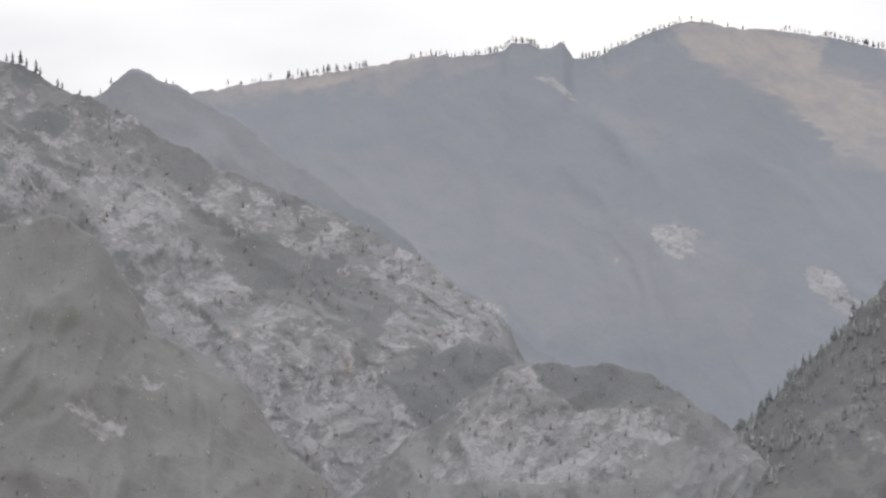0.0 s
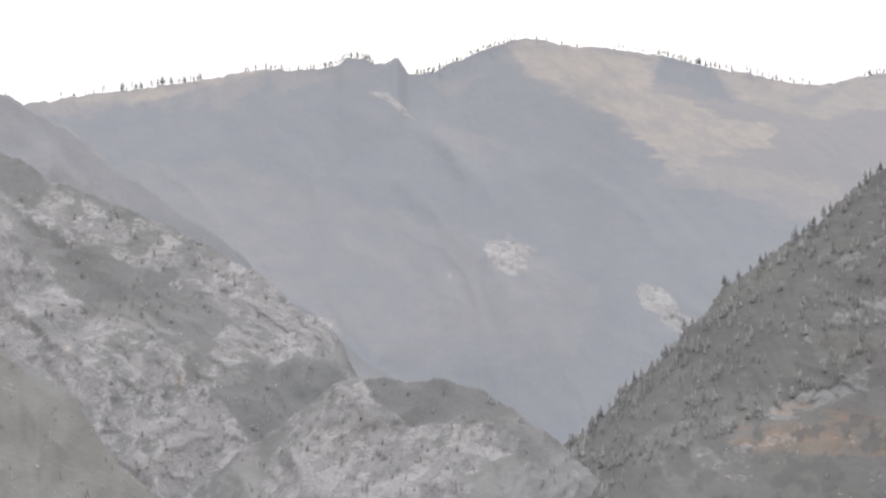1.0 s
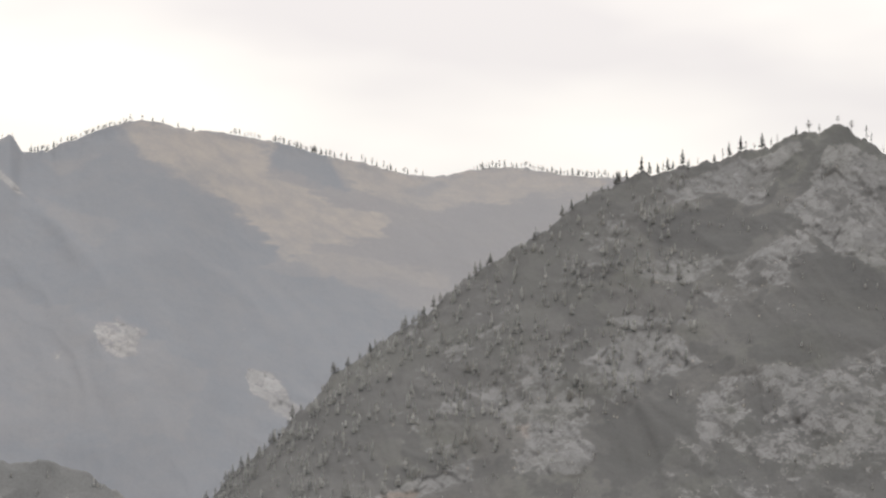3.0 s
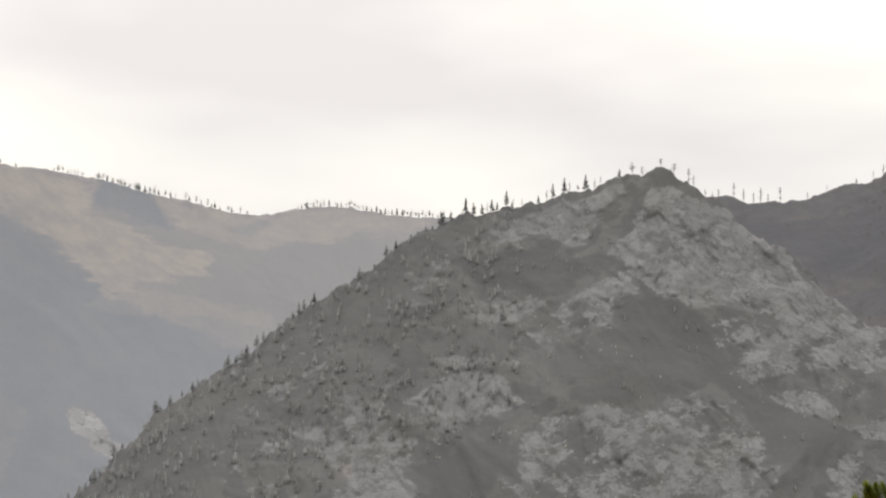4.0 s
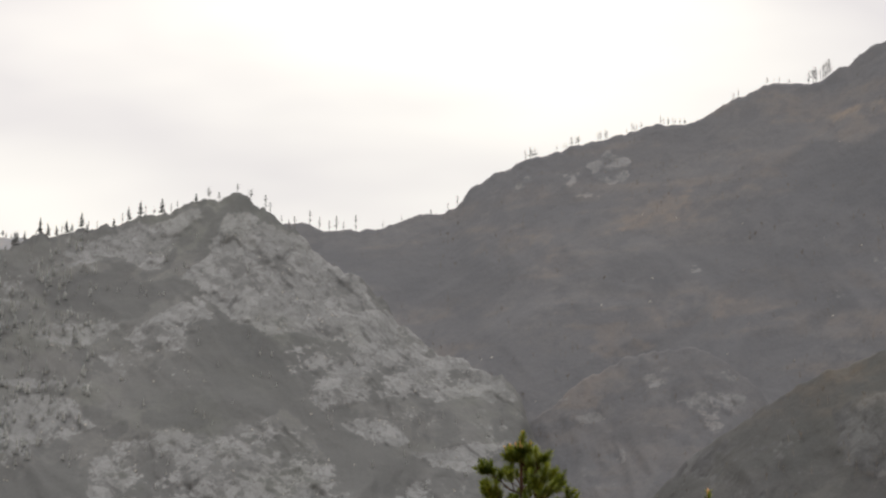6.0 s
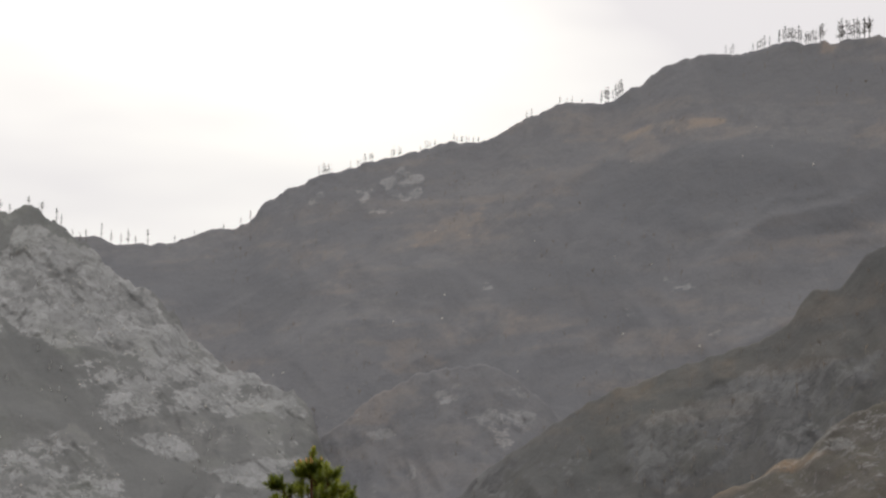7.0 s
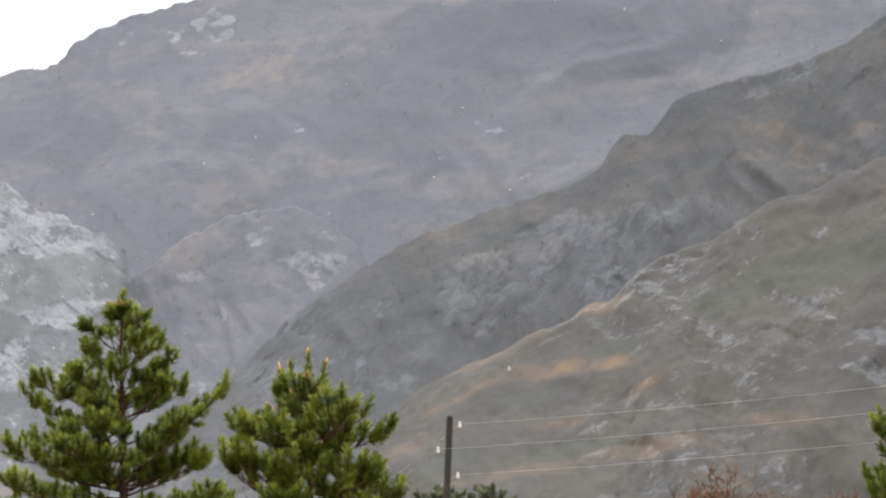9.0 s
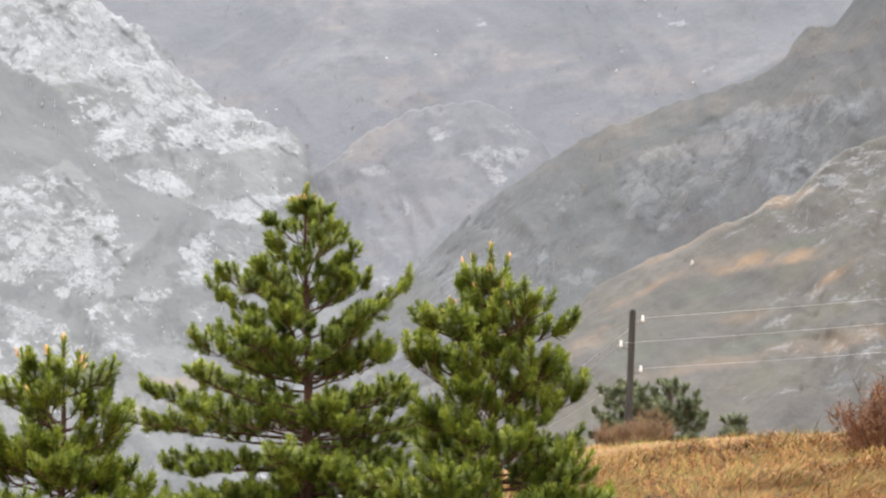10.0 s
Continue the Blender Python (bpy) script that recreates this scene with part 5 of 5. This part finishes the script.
def pine(name_label, at, height, reach, seed, whorl=0.3, shoot_len=0.2, needle=0.065, count=60, candles=10, leaders=1, crown_from=0.1, spread=0.1, bare=1.7, up=0.4, gap=0.72, lead_len=1.6, mat=None):
    """A young pine: reach is the half width against the depth below the top, as (depth, half width) points."""
    rng = np.random.RandomState(seed)
    tree = thing("pine_tree", name_label, "tree", "young pines", at)
    trunk = Soup()
    lean = rng.uniform(-0.02, 0.02, 2)
    axis = [np.array((lean[0] * z + 0.02 * math.sin(z * 2 + seed), lean[1] * z, z)) for z in np.linspace(-0.15, height, 12)]
    trunk.tube(axis, list(np.linspace(0.018 * height + 0.01, 0.008, 12)), 8)
    part("trunk", trunk.mesh("trunk", BARK, True), tree)
    needles = Soup()
    tips = []
    depth = shoot_len * bare
    while depth < height * (1 - crown_from):
        z0 = height - depth
        r = np.interp(depth, [q[0] for q in reach], [q[1] for q in reach])
        low = depth * 3.5 / height
        n = rng.randint(9, 12) if low > 2.4 else rng.randint(7, 10) if low > 1.6 else rng.randint(5, 8) if depth > 0.6 else 4
        turn = rng.uniform(0, 6.28)
        for k in range(n):
            a = turn + 6.283 * k / n + rng.uniform(-0.35, 0.35)
            length = r * rng.uniform(0.55, 1.12)
            zj = z0 - whorl * rng.uniform(-0.2, 0.8) * min(1.0, depth / 0.8)
            rise = np.interp(low, (0, 0.5, 1.5, 2.4, 3.2), (0.7, 0.62, 0.5, 0.2, -0.1)) * rng.uniform(0.5, 1.4)
            start = np.array((lean[0] * zj, lean[1] * zj, zj))
            flat = np.array((math.cos(a), math.sin(a), 0))
            pts = [start]
            for q in (0.35, 0.7, 1.0):
                pts.append(start + flat * length * q + np.array((0, 0, length * (rise * q * 0.5 + np.interp(low, (1.8, 3.2), (0.2, -0.06)) * q * q))) + rng.normal(size=3) * 0.02)
            limb = Soup()
            limb.tube(pts, [0.007 + 0.009 * length, 0.007 + 0.005 * length, 0.006, 0.004], 4)
            ways = []
            m = max(1, int(length / (shoot_len * gap)))
            for j in range(m + 1):
                q = (0.22 + 0.78 * j / m) if length > 0.35 else (0.45 + 0.55 * j / m)
                seg = min(2, int(q * 3 * 0.999))
                p = pts[seg] + (pts[seg + 1] - pts[seg]) * (q * 3 - seg if seg < 2 else (q - 0.667) * 3)
                along = pts[seg + 1] - pts[seg]
                along /= np.linalg.norm(along)
                if j == m:
                    ways.append((p, along + np.array((0, 0, 0.5))))
                    for _ in range(2 if depth > 0.7 else 0):
                        ways.append((p - along * shoot_len * 0.3, along + rng.normal(size=3) * 0.55))
                for sgn in (-1, 1):
                    across_ = np.cross(along, (0, 0, 1)) * sgn
                    twig = shoot_len * rng.uniform(0.5, 1.5) * (1.7 - q) * (0.4 + 0.6 * min(1.0, length / 0.6))
                    d = across_ * rng.uniform(0.4, 0.9) + along * rng.uniform(0.4, 1.0) + np.array((0, 0, rng.uniform(-0.1, 0.8)))
                    d /= np.linalg.norm(d)
                    limb.tube([p, p + d * twig], [0.006, 0.005], 3)
                    ways.append((p + d * twig, d + np.array((0, 0, 0.3))))
                    if rng.uniform() < 0.35:
                        ways.append((p + d * twig * rng.uniform(0.4, 0.9), d + rng.normal(size=3) * 0.7 + np.array((0, 0, 0.3))))
            for p, d in ways:
                shoot(needles, limb, p, d, shoot_len * rng.uniform(0.55, 1.0), needle * rng.uniform(0.8, 1.1), rng, count, up)
                d = d / np.linalg.norm(d) * (1.1 - up) + np.array((0, 0, up))
                d = d / np.linalg.norm(d)
                tips.append((p + d * shoot_len * 0.85, d, depth + rng.uniform(0, 1.5)))
            part("limb", limb.mesh("limb", BARK), tree)
        depth += whorl * rng.uniform(0.75, 1.2) * np.interp(depth, (0, 1), (0.9, 1.0))
    lead = Soup()
    for k in range(leaders):
        a = 6.28 * k / max(1, leaders) + seed
        off = np.array((math.cos(a), math.sin(a), 0)) * (spread if k else 0.0)
        p = np.array((lean[0] * height, lean[1] * height, height - shoot_len * (lead_len + 0.5 * (k > 0)))) + off
        d = np.array((off[0] * 1.2, off[1] * 1.2, 1.0))
        shoot(needles, lead, p, d, shoot_len * lead_len, needle * 0.95, rng, int(count * 1.8))
        tips.append((p + d / np.linalg.norm(d) * shoot_len * lead_len, d, -1))
    part("leader", lead.mesh("leader", BARK), tree)
    part("foliage", needles.mesh("foliage", mat or NEEDLES), tree)
    bud = Soup()
    bud.tube([(0, 0, -0.01), (0, 0, 0.02), (0, 0, 0.05), (0, 0, 0.065)], [0.007, 0.010, 0.008, 0.002], 6)
    bud_mesh = bud.mesh("candle_bud", CANDLE, True)
    tips.sort(key=lambda q: q[2])
    for p, d, _ in tips[:candles]:
        b = part("candle_bud", bud_mesh, tree)
        b.matrix_basis = Matrix.Translation(Vector(p)) @ Vector(d).to_track_quat("Z", "Y").to_matrix().to_4x4()
    return tree


def pine_at(label, bearing, distance, top_angle, **kw):
    at = spot(bearing, distance, 0.05)
    return pine(label, at, 1.7 + distance * math.tan(radians(top_angle)) - at.z, **kw)


pine_at("tall young pine with dense green needles on the bank", 25.3, 30, 6.05, reach=((0.2, 0.04), (0.35, 0.15), (0.5, 0.3), (0.75, 0.45), (1.3, 0.78), (2.0, 1.2), (2.6, 1.72), (3.6, 1.95)), seed=11, whorl=0.27, shoot_len=0.14, needle=0.08, count=105,
        candles=14, crown_from=0.03, bare=2.0, leaders=2, spread=0.06, up=0.38, gap=0.95, lead_len=1.1)
pine_at("bushy young pine with long orange-tipped candles", 29.07, 22, 4.85, reach=((0.35, 0.12), (0.5, 0.28), (0.7, 0.42), (0.95, 0.52), (1.2, 0.66), (1.6, 0.86), (2.4, 0.96)), seed=23, whorl=0.24, shoot_len=0.17, needle=0.074, count=125, crown_from=0.03,
        candles=26, leaders=4, spread=0.1, bare=2.5, up=0.5, lead_len=2.1, gap=0.9)
pine_at("low bushy young pine with upright candles", 20.3, 20, 2.95, reach=((0.3, 0.18), (0.6, 0.36), (1.0, 0.55), (1.8, 0.7)), seed=37, whorl=0.23, shoot_len=0.17, needle=0.074, count=125,
        candles=16, leaders=4, spread=0.24, bare=2.2, up=0.5, lead_len=2.1, gap=0.9)
pine_at("young pine at the far end of the bank", 41.75, 22, 3.8, reach=((0.1, 0.2), (0.5, 0.4), (1.0, 0.7), (2.0, 0.9)), seed=41, whorl=0.24, shoot_len=0.17, needle=0.074, count=125, candles=8, leaders=2, up=0.5)
# haze mixed into the green: lighter, duller needles for the pines farther back
HAZED_PINE_NEEDLES = plain_material("hazed_pine_needles", ((0.25, (0.07, 0.09, 0.05)), (0.5, (0.125, 0.15, 0.078)), (0.75, (0.2, 0.22, 0.115))), 2.5, 0.7, island=0.4)
for b, r, top, seed, w in ((31.7, 66, 2.1, 51, 0.7), (32.6, 64, 2.05, 53, 0.8)):
    pine_at("bushy pine in haze-dulled green behind the utility pole", b, r, top, reach=((0.2, 0.35 * w), (0.8, w), (2.0, 1.3 * w), (6.0, 1.5 * w)), seed=seed, whorl=0.26, shoot_len=0.13, needle=0.11, count=60, candles=0, crown_from=0.2, gap=1.0, up=0.25, lead_len=0.8, bare=1.0, mat=HAZED_PINE_NEEDLES)
pine_at("tiny pine sapling in the grass", 33.93, 50, 1.5, reach=((0.1, 0.1), (0.4, 0.22), (1.0, 0.3)), seed=61, whorl=0.16, shoot_len=0.14, needle=0.06, count=40, candles=0, mat=HAZED_PINE_NEEDLES)


# ---- utility pole and wires ----
def utility_pole(bearing, distance, top_angle, lean, offsets):
    at = spot(bearing, distance, 0.3)
    h = 1.7 + distance * math.tan(radians(top_angle)) - at.z
    pole = thing("utility_pole", "old dark wooden utility pole with white insulators", "pole", "utility poles", at)
    pole.rotation_euler = (0, 0, radians(-bearing))
    wood = Soup()
    wood.tube([(lean * (h - z), 0, z) for z in (0, h * 0.3, h * 0.6, h - 0.06, h - 0.015, h)], [0.095, 0.088, 0.078, 0.07, 0.06, 0.025], 12)
    part("post", wood.mesh("post", POLEWOOD, True), pole)
    hooks = []
    for drop, side in offsets:
        z = h - drop
        arm = Soup()
        arm.tube([(lean * drop, 0, z - 0.04), (lean * drop + side * 0.14, -0.01, z - 0.06), (lean * drop + side * 0.22, -0.01, z - 0.03), (lean * drop + side * 0.22, -0.01, z + 0.05)], [0.012] * 4, 6)
        part("hook", arm.mesh("hook", STEEL, True), pole)
        cup = Soup()
        c = lean * drop + side * 0.22
        cup.tube([(c, -0.01, z - 0.03), (c, -0.01, z - 0.02), (c, -0.01, z + 0.03), (c, -0.01, z + 0.045), (c, -0.01, z + 0.06), (c, -0.01, z + 0.095), (c, -0.01, z + 0.11)], [0.022, 0.040, 0.035, 0.024, 0.024, 0.030, 0.014], 12)
        part("insulator", cup.mesh("insulator", CERAMIC, True), pole)
        r = radians(-bearing)
        hooks.append(Vector(at) + Vector((c * math.cos(r), c * math.sin(r), z + 0.055)))
    return hooks


SLOTS = ((0.24, 1), (0.77, -1), (1.31, 1))
first = utility_pole(31.9, 60, 3.61, -0.045, SLOTS)
second = utility_pole(52.0, 52, 5.6, 0.0, SLOTS)
third = utility_pole(28.8, 110, 1.35, 0.0, SLOTS)
for a, b in list(zip(first, second)) + list(zip(first, third)):
    strand = Soup()
    pts = []
    for k in range(25):
        t = k / 24
        pts.append(tuple(a.lerp(b, t) - Vector((0, 0, 4 * 0.22 * t * (1 - t)))))
    strand.tube(pts, [0.003] * 25, 4)
    tagged(new("overhead_wire", strand.mesh("overhead_wire", WIRE, True)), "thin pale metal overhead wire strung between poles", "wire", "overhead wires")


# ---- bushes ----
def bush(label, bearing, distance, height, width, mat, seed, stems=40, thick=0.007):
    rng = np.random.RandomState(seed)
    at = spot(bearing, distance, 0.05)
    ob = thing("bush", label, "bush", "", at)
    for _ in range(stems):
        s = Soup()
        a, r = rng.uniform(0, 6.28), width * math.sqrt(rng.uniform(0, 1))
        h = height * rng.uniform(0.55, 1.0) * (1 - 0.45 * (r / width) ** 2)
        p0 = np.array((math.cos(a) * r * 0.55, math.sin(a) * r * 0.55, 0))
        p2 = np.array((math.cos(a) * r * 1.1, math.sin(a) * r * 1.1, h))
        p1 = (p0 + p2) / 2 + rng.normal(size=3) * 0.05
        s.tube([p0, p1, p2], [thick, thick * 0.8, thick * 0.4], 3)
        for _ in range(9):
            t = rng.uniform(0.25, 1)
            q = p0 + (p2 - p0) * t
            e = q + np.array((rng.normal() * 0.14, rng.normal() * 0.14, rng.uniform(0.02, 0.26))) * height * 0.55
            s.tube([q, e], [thick * 0.6, thick * 0.3], 3)
            for _ in range(3):
                w = q + (e - q) * rng.uniform(0.3, 1)
                s.tube([w, w + rng.normal(size=3) * 0.06 + np.array((0, 0, 0.04))], [thick * 0.5, thick * 0.3], 3)
        part("stem", s.mesh("stem", mat), ob)
    return ob


bush("tangled red-brown leafless bush on the bank", 36.9, 28, 0.85, 0.55, REDTWIG, 3, 56)
bush("low red-brown leafless bush on the bank", 38.2, 28, 0.75, 0.7, REDTWIG, 5, 64)
bush("red-brown leafless bush on the bank", 39.6, 28.5, 0.7, 0.6, REDTWIG, 7, 48)
bush("tall thin red-brown bush with bare stems", 37.4, 29, 1.15, 0.25, REDTWIG, 9, 24)
bush("dry brown bush at the foot of the pole", 32.25, 50, 0.75, 0.4, BROWNTWIG, 13, 40, 0.006)
bush("low dry brown bush behind the grass", 31.6, 49, 0.5, 0.4, BROWNTWIG, 15, 32, 0.009)

# ---- stones on the hill ----
for b, angle, size in ((33.13, 4.5, 0.55),):
    p = ridge_at("grass_hill", b, angle)
    bm = bmesh.new()
    bmesh.ops.create_icosphere(bm, subdivisions=3, radius=size)
    for v in bm.verts:
        k = 1 + 0.35 * noise.noise(v.co * 1.1 + Vector((b, 0, 0))) + 0.12 * noise.noise(v.co * 3.5)
        v.co = Vector((v.co.x * k * 0.75, v.co.y * k * 0.7, v.co.z * k * 1.25))
    me = bpy.data.meshes.new("standing_boulder")
    bm.to_mesh(me)
    bm.free()
    me.materials.append(STONE)
    ob = tagged(new("standing_boulder", me), "white standing boulder on the grassy hillside", "boulder", "hillside boulders")
    ob.location = p + Vector((0, 0, size * 0.7))

# ---- meadow grass ----
def grass(name, label, n, seed, bearings, spans, length, mat, flat, width=0.006):
    rng = np.random.RandomState(seed)
    b, r = rng.uniform(*bearings, n), rng.uniform(*spans, n)
    x, y = np.sin(np.radians(b)) * r, np.cos(np.radians(b)) * r
    tuft = smooth(-0.25, 0.25, fbm(x / 0.8 + seed, y / 0.8, 0 * x, 3))
    z = ground_height(b, r) + 0.10 * fbm(x / 1.5, y / 1.5, 0 * x, 3) * smooth(3, 8, r) * smooth(90, 60, r) + 0.3 * fbm(x / 9, y / 9, 0 * x + 2, 2) * smooth(10, 18, r) * smooth(90, 60, r)
    h = rng.uniform(*length, n) * (0.45 + 0.7 * tuft)
    a = rng.normal(size=n) * 0.7 + 5.0 * perlin(x / 2.2, y / 2.2, 0 * x + 5)
    bendy = np.clip(flat + 0.35 * rng.normal(size=n), 0.05, 1.65)
    dx, dy = np.cos(a), np.sin(a)
    base = np.stack([x, y, z - 0.02], -1)
    v = []
    for t, w in ((0, 1.0), (0.5, 0.9), (1.0, 0.25)):
        out = h * bendy * t ** 1.6 * 0.9
        up = h * (t - 0.58 * bendy * t ** 2.0)
        c = base + np.stack([dx * out, dy * out, up], -1)
        side = np.stack([-dy, dx, 0 * dx], -1) * (width * w * rng.uniform(0.7, 1.4, n))[:, None]
        v += [c - side, c + side]
    V = np.stack(v, 1).reshape(-1, 3)
    k = np.arange(n)[:, None, None] * 6
    quads = (k + np.array([[0, 1, 3, 2], [2, 3, 5, 4]])[None]).reshape(-1, 4)
    me = bpy.data.meshes.new(name)
    me.from_pydata(V, [], quads.tolist())
    me.materials.append(mat)
    return tagged(new(name, me), label, "grass", kind="stuff")


grass("straw_grass", "matted dry golden straw grass on the bank", 90000, 2, (22, 44), (19, 33), (0.15, 0.5), STRAW, 1.6, 0.0034)
grass("crest_grass", "short dry straw grass along the crest of the bank", 24000, 3, (24, 44), (33, 54), (0.08, 0.22), STRAW, 1.3, 0.005)
grass("green_grass", "fresh green grass blades among the straw", 15000, 4, (22, 44), (20, 48), (0.06, 0.2), GREEN, 0.8, 0.0045)
grass("tall_stem_grass", "tall dry grass stems on the bank", 24, 6, (30, 44), (27, 40), (0.3, 0.6), STRAW, 0.5, 0.003)
